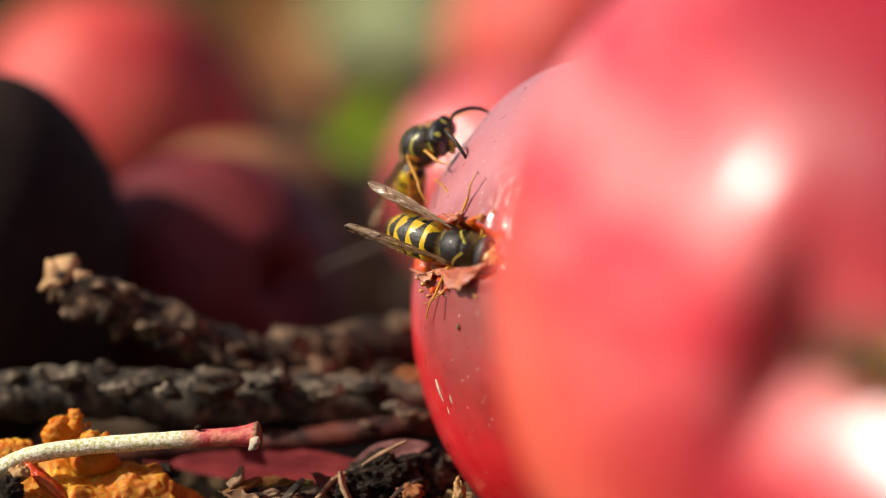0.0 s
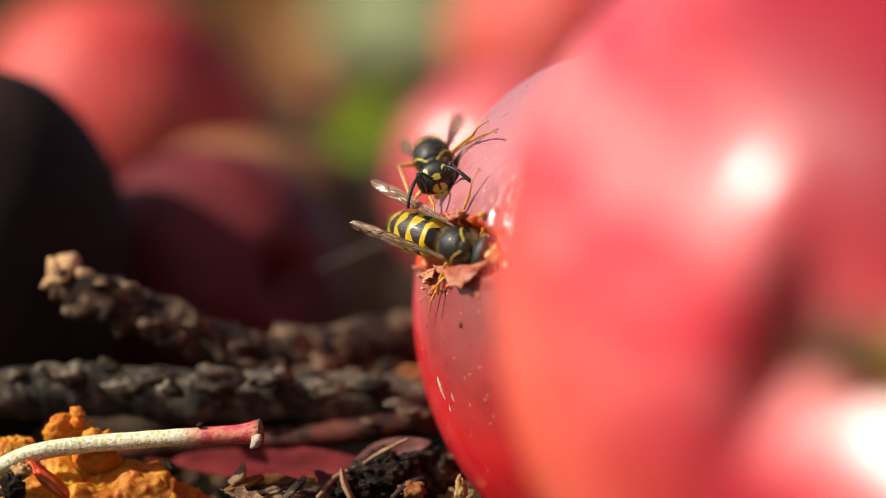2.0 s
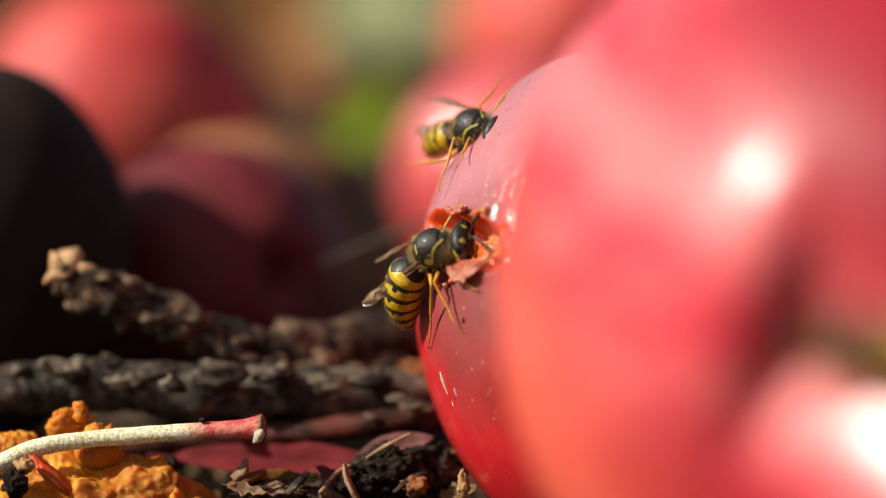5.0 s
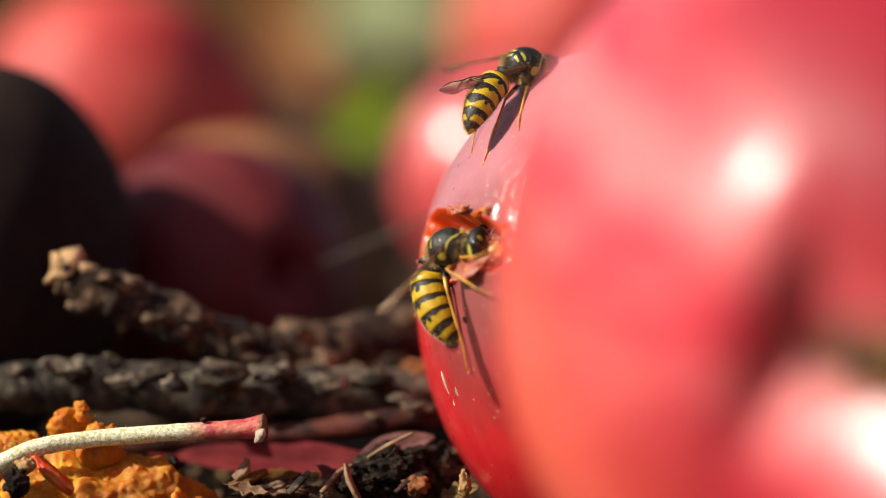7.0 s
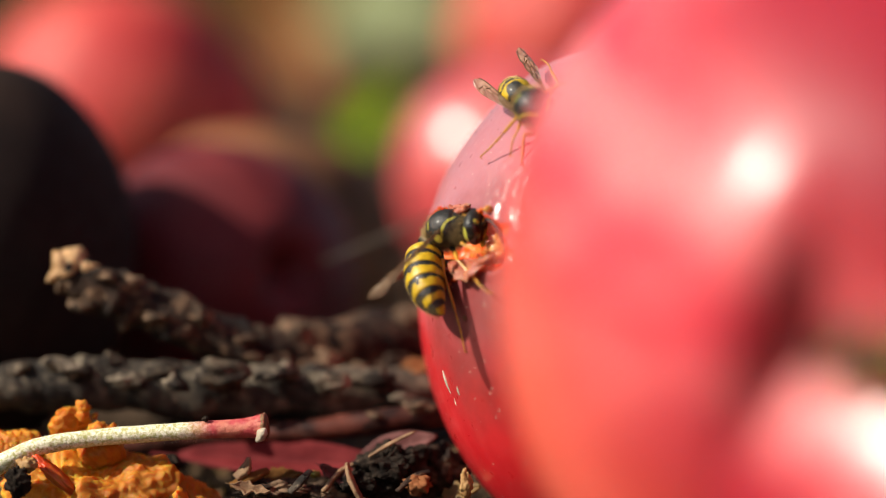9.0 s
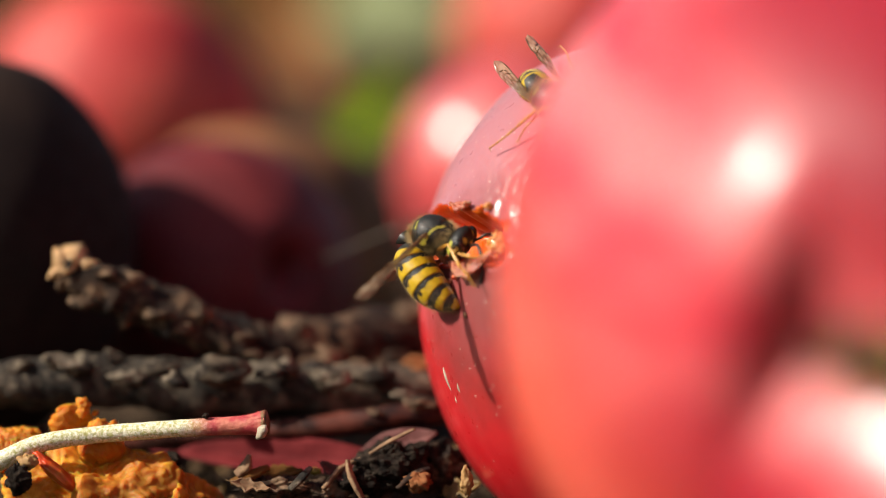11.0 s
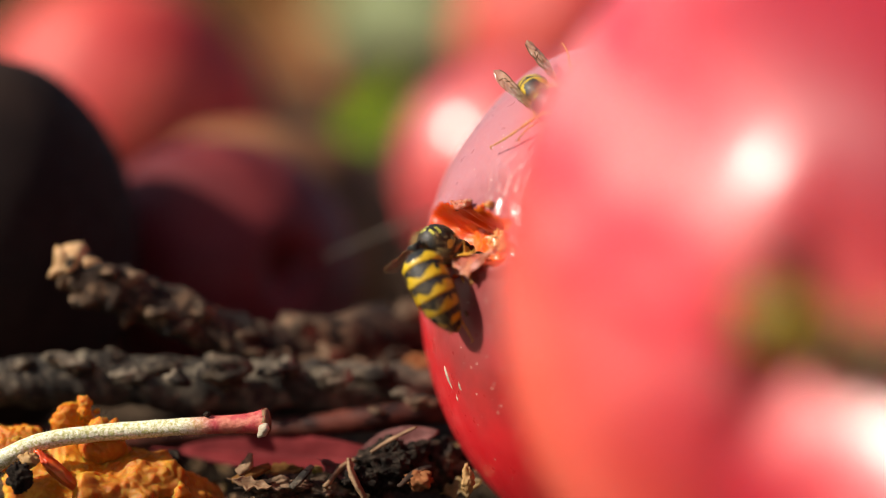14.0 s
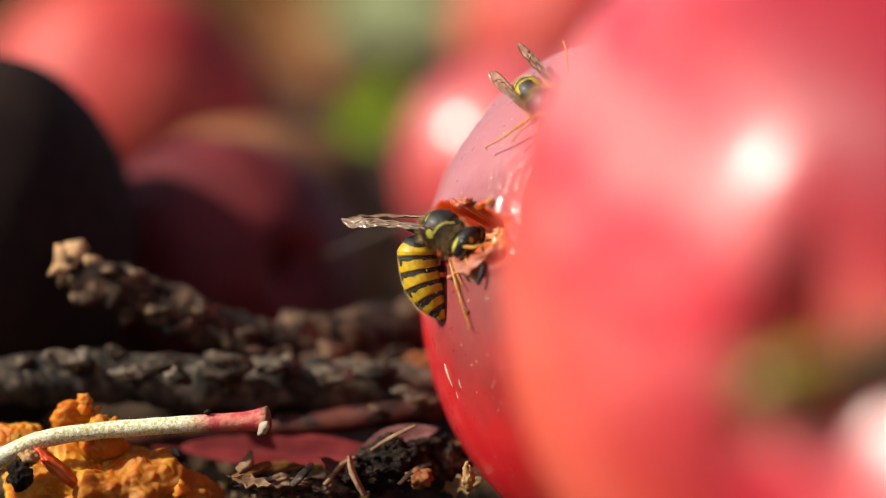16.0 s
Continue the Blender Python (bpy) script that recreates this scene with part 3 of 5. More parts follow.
twig("twig", [((-0.04429, 0.00406, 0.01622), 0.0024), ((-0.03841, 0.00402, 0.01573), 0.0023), ((-0.03260, 0.00452, 0.01567), 0.0024), ((-0.02627, 0.00504, 0.01585), 0.0022), ((-0.01889, 0.00498, 0.01511), 0.0023), ((-0.01106, 0.00598, 0.01499), 0.0021),
              ((-0.00120, 0.00800, 0.01524), 0.002), ((0.00382, 0.00992, 0.01399), 0.0018)], M_BARK_GREY, "rough grey knobbly twig lying across the soil", 0.27, 0.01, 2, bud_mat=M_BARK_PALE,
     buds_at=[((-0.03355, 0.00266, 0.01776), 0.0012), ((-0.03202, 0.00213, 0.01733), 0.0009), ((-0.03727, 0.00314, 0.01741), 0.0009), ((-0.02935, 0.00418, 0.01793), 0.0008), ((-0.02765, 0.00207, 0.01646), 0.001), ((-0.02523, 0.00362, 0.01715), 0.001),
              ((-0.02337, 0.00056, 0.01639), 0.0008), ((-0.01959, 0.00161, 0.01710), 0.0014), ((-0.01526, 0.00210, 0.01694), 0.0008), ((-0.01410, 0.00313, 0.01721), 0.0009), ((-0.01027, 0.00257, 0.01640), 0.0011), ((-0.00656, 0.00408, 0.01646), 0.0009), ((-0.00411, 0.00346, 0.01481), 0.0008)])
twig("twig", [((-0.04169, 0.00570, 0.01105), 0.0009), ((-0.02873, 0.00467, 0.01070), 0.001), ((-0.01881, 0.00373, 0.01157), 0.001), ((-0.01093, 0.00278, 0.01220), 0.0011), ((-0.00215, 0.00285, 0.01332), 0.0012), ((0.00374, 0.00488, 0.01364), 0.0012)],
     M_BARK_RED, "thin smooth reddish brown twig on the soil", 0.12, 0.01, 3, bud_mat=M_BARK_TAN,
     buds_at=[((-0.00627, 0.00186, 0.01345), 0.0006), ((-0.00238, 0.00192, 0.01427), 0.0009), ((-0.01483, 0.00279, 0.01244), 0.0004)])


def stalk():
    pts, rad = spline([vec4(p, r) for p, r in [
        ((-0.03939, -0.00795, 0.00940), 0.0009), ((-0.03659, -0.00783, 0.01108), 0.00076), ((-0.03386, -0.00725, 0.01217), 0.00074), ((-0.02971, -0.00671, 0.01275), 0.00072), ((-0.02456, -0.00668, 0.01317), 0.00072),
        ((-0.02081, -0.00666, 0.01341), 0.00074), ((-0.01776, -0.00665, 0.01355), 0.00078), ((-0.01640, -0.00665, 0.01364), 0.00088), ((-0.01570, -0.00664, 0.01373), 0.00097), ((-0.01537, -0.00664, 0.01376), 0.001)]], 14)
    v, f = tube_data(pts, rad, 18, lambda i, a, p: 1 + 0.05 * noise.noise(Vector(p) * 900 + Vector((math.cos(a), math.sin(a), 0))))
    ob = link_mesh("apple_stalk", v, f, M_STALK)
    tagged(ob, "pale green hairy apple stalk with a pink thickened end", "stalk")
    rnd = random.Random(3)
    hv, hf = [], []
    for k in range(1500):
        p0 = Vector(v[rnd.randrange(len(v))])
        c0 = Vector(min(pts, key=lambda q: (Vector(q) - p0).length))
        d = (p0 - c0).normalized()
        tip = p0 + (d + Vector((rnd.uniform(-0.6, 0.6), rnd.uniform(-0.6, 0.6), rnd.uniform(-0.6, 0.6)))) * rnd.uniform(0.00008, 0.00022)
        o = len(hv)
        w = d.orthogonal().normalized() * 0.000012
        hv += [p0 + w, p0 - w, tip]
        hf.append((o, o + 1, o + 2))
    link_mesh("fuzz", hv, hf, M_STALK, ob, "short pale hairs on the stalk")
    e, d = Vector((-0.01537, -0.00664, 0.01376)), Vector((0.97, -0.15, 0.1))
    v, f = tube_data([e - d * 0.0003, e, e + d * 0.00018, e + d * 0.00024, e + d * 0.00012, e - d * 0.0001], [0.00096, 0.00104, 0.00098, 0.00082, 0.0006, 0.0002], 30,
                     lambda i, a, p: 1 + 0.16 * noise.noise(Vector((math.cos(a) * 2.5, math.sin(a) * 2.5, i * 0.4))))
    link_mesh("scar", v, f, M_CHIP, ob, "dry brown scar at the end of the stalk")
    v, f = tube_data([Vector((-0.01559, -0.00765, 0.01359)), Vector((-0.01549, -0.00777, 0.01333)), Vector((-0.01568, -0.00770, 0.01294)), Vector((-0.01602, -0.00752, 0.01259))], [0.0004, 0.00046, 0.00036, 0.00012], 12,
                     lambda i, a, p: 1 + 0.4 * noise.noise(Vector((math.cos(a) * 2, math.sin(a) * 2, i))))
    link_mesh("flake", v, f, M_FLAKE, ob, "pale dry flake at the end of the stalk")
    return ob


stalk()


def lump(name, centre, size, mat, label, category, seed=0, rough=0.35, res=26, turn=(0, 0, 0), freq=1.0, kind="", group="", even=False):
    verts, faces = [], []
    off = Vector((seed * 2.7, 1.1 * seed, 0.4))
    for i in range(res + 1):
        th = math.pi * i / res
        for j in range(2 * res):
            ph = math.pi * j / res
            d = Vector((math.sin(th) * math.cos(ph), math.sin(th) * math.sin(ph), math.cos(th)))
            if even:
                p = Vector((d.x * size[0], d.y * size[1], d.z * size[2]))
                h = rough * min(size) * (1.0 * noise.noise(p * 270 + off) + 0.34 * noise.noise(p * 640 + off) + 0.26 * abs(noise.noise(p * 1500 + off)) + 0.06 * noise.noise(p * 3600 + off))
                verts.append(p + d * h)
                continue
            r = 1 + rough * (noise.noise(d * 1.7 * freq + off) + 0.6 * noise.noise(d * 4.2 * freq + off) + 0.35 * noise.noise(d * 9 * freq + off))
            verts.append((d.x * r * size[0], d.y * r * size[1], d.z * r * size[2]))
    w = 2 * res
    for i in range(res):
        for j in range(w):
            faces.append((i * w + j, (i + 1) * w + j, (i + 1) * w + (j + 1) % w, i * w + (j + 1) % w))
    ob = link_mesh(name, verts, faces, mat)
    ob.matrix_world = pose(*centre, *turn)
    return tagged(ob, label, category, group, kind)


def chunk_mesh(seed, size):
    v, f = [], []
    for i in range(9):
        th = math.pi * i / 8
        for j in range(16):
            ph = math.pi * j / 8
            d = Vector((math.sin(th) * math.cos(ph), math.sin(th) * math.sin(ph), math.cos(th) * 0.8))
            v.append(d * size * (1 + 0.5 * noise.noise(d * 1.6 + Vector((seed, 0, 0))) + 0.3 * noise.noise(d * 4 + Vector((seed, 5, 0)))))
    f = [(i * 16 + j, (i + 1) * 16 + j, (i + 1) * 16 + (j + 1) % 16, i * 16 + (j + 1) % 16) for i in range(8) for j in range(16)]
    me = bpy.data.meshes.new("chunk")
    me.from_pydata(v, [], f)
    me.materials.append(M_PULP)
    me.polygons.foreach_set("use_smooth", [True] * len(me.polygons))
    return me


CHUNKS = [chunk_mesh(k * 3.1, 0.0003 + 0.0001 * k) for k in range(7)]


def pulp(centre, size, label, seed, count, rough=0.22, tilt=0):
    ob = lump("apple_pulp", centre, size, M_PULP, label, "pulp", seed, rough, 110, (0, tilt, 0), even=True)
    rnd = random.Random(seed)
    for k in range(count):
        a, r = rnd.uniform(0, 6.28), math.sqrt(rnd.uniform(0, 1)) * 0.95
        p = Vector((math.cos(a) * r * size[0], -abs(math.sin(a)) * r * size[1] * 0.9, math.sqrt(max(0.0, 1 - r * r)) * size[2] * 1.0))
        ch = new("chunk", CHUNKS[rnd.randrange(7)])
        ch.parent = ob
        ch.matrix_basis = Matrix.LocRotScale(p, Euler((rnd.uniform(0, 6), rnd.uniform(0, 6), rnd.uniform(0, 6))), None)
    return ob


pulp((-0.02780, -0.00470, 0.00705), (0.0086, 0.004, 0.0034), "crushed orange apple pulp on the soil", 1, 4, 0.55, 9)
pulp((-0.03140, -0.00315, 0.01330), (0.0017, 0.0015, 0.0022), "chunky upright lump of orange apple pulp", 2, 3, 0.85)
pulp((-0.03665, -0.00376, 0.01075), (0.0027, 0.002, 0.0016), "flattened lump of orange apple pulp", 3, 5, 0.85, 6)
pulp((-0.02912, -0.00479, 0.01148), (0.0016, 0.0014, 0.0018), "soft brown orange lump of apple pulp", 7, 3, 0.5)
lump("flesh_wedge", (-0.03250, -0.00830, 0.00985), (0.0025, 0.0009, 0.0006), M_FLESH, "wet red wedge of fruit flesh in the pulp", "debris", 6, 0.22, 24, (0, 42, 0))
lump("skin_scrap", (-0.03470, -0.00984, 0.01100), (0.0009, 0.0006, 0.0006), M_HUSK, "pale scrap of fruit skin beside the stalk", "debris", 8, 0.3, 20)
lump("soil_clod", (-0.03536, -0.01043, 0.00970), (0.0010, 0.0008, 0.0011), M_CHAR, "small dark clod of soil by the pulp", "debris", 27, 0.5, 24, freq=1.4)
lump("rotten_crust", (-0.00495, -0.00342, 0.00956), (0.0031, 0.0022, 0.0021), M_CHAR, "black crumbling crust of rotten fruit", "debris", 4, 0.42, 60, freq=1.2)
lump("rotten_crust", (-0.00752, -0.00499, 0.00865), (0.0016, 0.0013, 0.0010), M_CHAR, "black crumbling crust of rotten fruit", "debris", 12, 0.45, 40, freq=1.3)
lump("rotten_crust", (-0.00067, -0.00095, 0.00908), (0.0019, 0.0016, 0.0022), M_BARK_BROWN, "brown crumbly clod of rotten fruit and soil", "debris", 14, 0.45, 40, freq=1.3)
lump("soil_clod", (-0.01484, -0.00503, 0.00804), (0.0026, 0.0018, 0.0010), M_BARK_TAN, "brown crumbly clod of soil", "debris", 15, 0.5, 40, freq=1.4)
lump("soil_clod", (-0.01063, -0.00408, 0.00741), (0.0022, 0.0018, 0.0010), M_BARK_TAN, "brown crumbly clod of soil", "debris", 16, 0.5, 40, freq=1.4)
lump("soil_clod", (-0.02355, -0.00290, 0.00996), (0.0009, 0.0009, 0.0007), M_CHAR, "small dark clod of soil by the pulp", "debris", 18, 0.5, 24, freq=1.4)
lump("flesh_crumb", (-0.00264, -0.00599, 0.00871), (0.0011, 0.0008, 0.0008), M_LEAF_RUST, "dull orange crumb of fruit flesh on the soil", "debris", 20, 0.5, 20)
lump("flesh_crumb", (-0.00278, 0.00760, 0.01669), (0.0018, 0.001, 0.0010), M_LEAF_RUST, "dull orange crumb of fruit flesh on a twig", "debris", 21, 0.5, 20)
lump("soil_speck", (-0.02026, -0.00700, 0.01440), (0.0003, 0.00025, 0.00022), M_CHAR, "tiny dark speck of soil on the stalk", "debris", 31, 0.4, 14)
lump("husk", (0.00130, -0.00995, 0.00944), (0.0005, 0.0003, 0.0011), M_HUSK, "crumpled golden husk against the apple", "debris", 22, 0.4, 30, freq=0.8)
lump("moss_bit", (-0.01135, -0.00394, 0.00930), (0.0005, 0.0004, 0.0003), M_LEAF_OLIVE, "tiny green scrap of leaf on the soil", "debris", 23, 0.4, 16)


def splinter(rows, mat, label, name="splinter", sides=8, flat=0.45, seed=0):
    pts, rad = spline([vec4(p, r) for p, r in rows], 8)
    v, f = tube_data(pts, rad, sides, lambda i, a, p: (1 if abs(math.cos(a)) > 0.5 else flat) * (1 + 0.25 * noise.noise(Vector((i * 0.35, a, seed)))))
    ob = link_mesh(name, v, f, mat)
    return tagged(ob, label, "debris", "dry litter on the soil")


splinter([((-0.00857, -0.00586, 0.01055), 0.0002), ((-0.00836, -0.00643, 0.00954), 0.0003), ((-0.00778, -0.00702, 0.00836), 0.0003), ((-0.00722, -0.00708, 0.00742), 0.00025)], M_CHIP, "pale curled strip of dry straw", "straw", seed=1)
splinter([((-0.00681, -0.00483, 0.01092), 0.00012), ((-0.00492, -0.00475, 0.01205), 0.00018), ((-0.00293, -0.00468, 0.01304), 0.0001)], M_CHIP, "thin dry brown stem leaning on the crust", "straw", seed=2)
splinter([((-0.01331, -0.00703, 0.00822), 0.0003), ((-0.01217, -0.00645, 0.00936), 0.00035), ((-0.01163, -0.00590, 0.00994), 0.0002)], M_BARK_GREY, "short grey splinter of bark", seed=3)
splinter([((-0.01052, -0.00652, 0.00828), 0.0003), ((-0.00917, -0.00492, 0.00969), 0.0003), ((-0.00722, -0.00386, 0.01048), 0.0002)], M_CHIP, "brown splinter of wood on the soil", seed=4)
splinter([((-0.01784, -0.00595, 0.00928), 0.0004), ((-0.01704, -0.00590, 0.01003), 0.0005), ((-0.01679, -0.00534, 0.01089), 0.0002)], M_CHIP, "tan chip of dry leaf standing up", "chip", seed=5)
splinter([((-0.01831, -0.00599, 0.00867), 0.0003), ((-0.01666, -0.00595, 0.00928), 0.0005), ((-0.01522, -0.00491, 0.00978), 0.0003)], M_LEAF_BROWN, "brown scrap of dry leaf", "chip", seed=6)
splinter([((-0.00441, -0.00702, 0.00836), 0.0002), ((-0.00301, -0.00594, 0.00937), 0.0003), ((-0.00170, -0.00492, 0.00969), 0.0002)], M_BARK_BROWN, "dark splinter of bark by the apple", seed=7)
splinter([((-0.01186, 0.02423, 0.02507), 0.0001), ((-0.00762, 0.02435, 0.02681), 0.00015), ((-0.00170, 0.02552, 0.02923), 0.00018), ((0.00085, 0.02658, 0.03013), 0.00018)], M_STEM, "thin pale dry grass stem against the apple", "grass_stem", seed=8)


def litter():
    """Crumbs of soil, bark and leaf over the near ground."""
    rnd = random.Random(11)
    chunks = []
    for k in range(1500):
        x, y = rnd.uniform(-0.05, 0.02), rnd.uniform(-0.016, 0.03)
        s = rnd.uniform(0.0002, 0.0007)
        c = Vector((x, y, rise(x, y) - 0.0005 + rnd.uniform(0, 0.0006)))
        m = Euler((rnd.uniform(0, 6), rnd.uniform(0, 6), rnd.uniform(0, 6))).to_matrix()
        v = [c + m @ Vector(p) * s * rnd.uniform(0.7, 1.3) for p in ((1, 0, 0), (-1, 0, 0), (0, 0.8, 0), (0, -0.8, 0), (0, 0, 0.6), (0, 0, -0.6))]
        f = [(0, 2, 4), (2, 1, 4), (1, 3, 4), (3, 0, 4), (2, 0, 5), (1, 2, 5), (3, 1, 5), (0, 3, 5)]
        chunks.append((v, f))
    v, f = join_data(chunks)
    tagged(link_mesh("soil_crumbs", v, f, [M_BARK_BROWN, M_CHIP, M_DUN], slots=[(k // 8) * 7 % 5 % 3 for k in range(len(f))]), "loose dark crumbs of soil and bark", "soil", kind="stuff")


litter()


def leaf(name, centre, length, width, mat, label, normal, spin=0, curl=0.3, seed=0, n=18, fold=0.25, wave=0.06):
    verts, faces = [], []
    for i in range(n + 1):
        s = i / n
        w = width * math.sin(math.pi * min(s * 0.96 + 0.02, 1)) ** 0.75 * (1 - 0.25 * s)
        for j in range(9):
            q = (j - 4) / 4
            z = curl * length * (s - 0.5) ** 2 + fold * w * abs(q) + 0.05 * width * noise.noise(Vector((s * 4, q * 2, seed)))
            verts.append(((s - 0.5) * length, q * w * 0.5 * (1 + wave * (math.sin(s * 40) if wave < 0.2 else 2.6 * noise.noise(Vector((s * 6, 3 if q > 0 else -3, seed))))), z))
    for i in range(n):
        for j in range(8):
            faces.append((i * 9 + j, i * 9 + j + 1, (i + 1) * 9 + j + 1, (i + 1) * 9 + j))
    ob = link_mesh(name, verts, faces, mat)
    ob.matrix_world = Matrix.Translation(centre) @ Vector(normal).to_track_quat("Z", "Y").to_matrix().to_4x4() @ pose(0, 0, 0, 0, 0, spin)
    md = ob.modifiers.new("thickness", "SOLIDIFY")
    md.thickness = 0.0002
    line = [Vector(verts[i * 9 + 4]) + Vector((0, 0, width * 0.01)) for i in range(n + 1)]
    v, f = tube_data([line[0] * 1.25] + line, [width * 0.022 * (1.2 - 0.9 * i / n) for i in range(n + 2)], 6)
    link_mesh("midrib", v, f, mat, ob)
    return tagged(ob, label, "leaf", "fallen leaves")


leaf("leaf", (-0.01063, 0.16324, 0.0340), 0.0135, 0.0075, M_LEAF_GREEN, "bright green leaf standing in the grass", (-0.5, -0.7, 0.5), 65, 0.3, 1)
leaf("leaf", (-0.02057, 0.52539, 0.05294), 0.058, 0.034, M_LEAF_PALE, "broad pale green leaf on the bank", (-0.3, -0.7, 0.6), 5, 0.2, 2)
leaf("leaf", (-0.04005, 0.32464, 0.04923), 0.05, 0.03, M_LEAF_BROWN, "dry brown curled leaf on the bank", (0.1, -0.6, 0.8), 40, 0.4, 3)
leaf("leaf", (-0.02302, 0.20392, 0.04307), 0.03, 0.008, M_LEAF_RUST, "rusty orange brown leaf leaning on the bank", (-0.3, -0.6, 0.6), -50, 0.4, 4)
leaf("leaf", (-0.08026, 0.28489, 0.05419), 0.03, 0.012, M_LEAF_BROWN, "dry olive brown leaf above the apples", (0.1, -0.6, 0.8), 20, 0.3, 6)
leaf("red_leaf", (-0.01334, 0.00207, 0.00930), 0.0205, 0.0042, M_LEAF_RED, "crimson leaf lying flat under the twigs", (-0.1, -0.75, 0.65), -2, 0.05, 5, wave=0.0)
leaf("red_leaf", (-0.00451, -0.00133, 0.01083), 0.0075, 0.0034, M_LEAF_SCRAP, "dull purplish brown scrap of leaf beside the crust", (-0.3, -0.75, 0.6), 25, 0.1, 7, wave=0.0)
leaf("dun_leaf", (0.00104, -0.00405, 0.00774), 0.0034, 0.002, M_DUN, "olive brown scrap of leaf under the apple", (-0.3, -0.8, 0.5), 20, 0.2, 9, wave=0.35)
leaf("leaf_scrap", (-0.01434, -0.00397, 0.00897), 0.0042, 0.0016, M_LEAF_BROWN, "small brown scrap of dry leaf on the soil", (-0.2, -0.8, 0.6), 12, 0.3, 21, wave=0.35)
leaf("leaf_scrap", (-0.00941, -0.00496, 0.00912), 0.0036, 0.0014, M_LEAF_SCRAP, "small purplish scrap of dry leaf on the soil", (0.1, -0.8, 0.6), -35, 0.4, 22, wave=0.35)
leaf("leaf_scrap", (-0.00044, 0.00107, 0.00936), 0.0046, 0.0022, M_DUN, "small olive brown scrap of leaf on the soil", (-0.3, -0.8, 0.5), 30, 0.3, 23, wave=0.35)
leaf("leaf_scrap", (-0.01659, -0.00701, 0.00840), 0.0034, 0.0014, M_CHIP, "small tan scrap of dry leaf on the soil", (0.1, -0.7, 0.7), -15, 0.4, 24, wave=0.35)


# ---- wasps ----
MM = 0.001


def ellipsoid(centre, size, res=20, warp=None):
    verts, faces = [], []
    for i in range(res + 1):
        th = math.pi * i / res
        for j in range(2 * res):
            ph = math.pi * j / res
            d = Vector((math.cos(th), math.sin(th) * math.cos(ph), math.sin(th) * math.sin(ph)))
            k = warp(d) if warp else 1.0
            verts.append(Vector((centre[0] + d.x * size[0] * k, centre[1] + d.y * size[1] * k, centre[2] + d.z * size[2] * k)) * MM)
    w = 2 * res
    for i in range(res):
        for j in range(w):
            faces.append((i * w + j, i * w + (j + 1) % w, (i + 1) * w + (j + 1) % w, (i + 1) * w + j))
    return verts, faces


def face_slots(v, f, pick):
    return [pick(sum((v[i] for i in q), Vector()) / len(q) / MM) for q in f]


def abdomen_radius(s, girth):
    """Radius in mm along the abdomen, s from 0 at the waist to 1 at the tip."""
    return girth * min(1, (s / 0.16)) ** 0.42 * (1 - max(0, (s - 0.45) / 0.55) ** 1.9) ** 0.8 + 0.08


def curved(s, bend, length):
    """The abdomen's middle line: backwards, bending down."""
    n, x, z = 12, 0.0, 0.0
    for k in range(n):
        a = bend * (s * (k + 0.5) / n)
        x -= math.cos(a) * length * s / n
        z -= math.sin(a) * length * s / n
    return x, z, bend * s


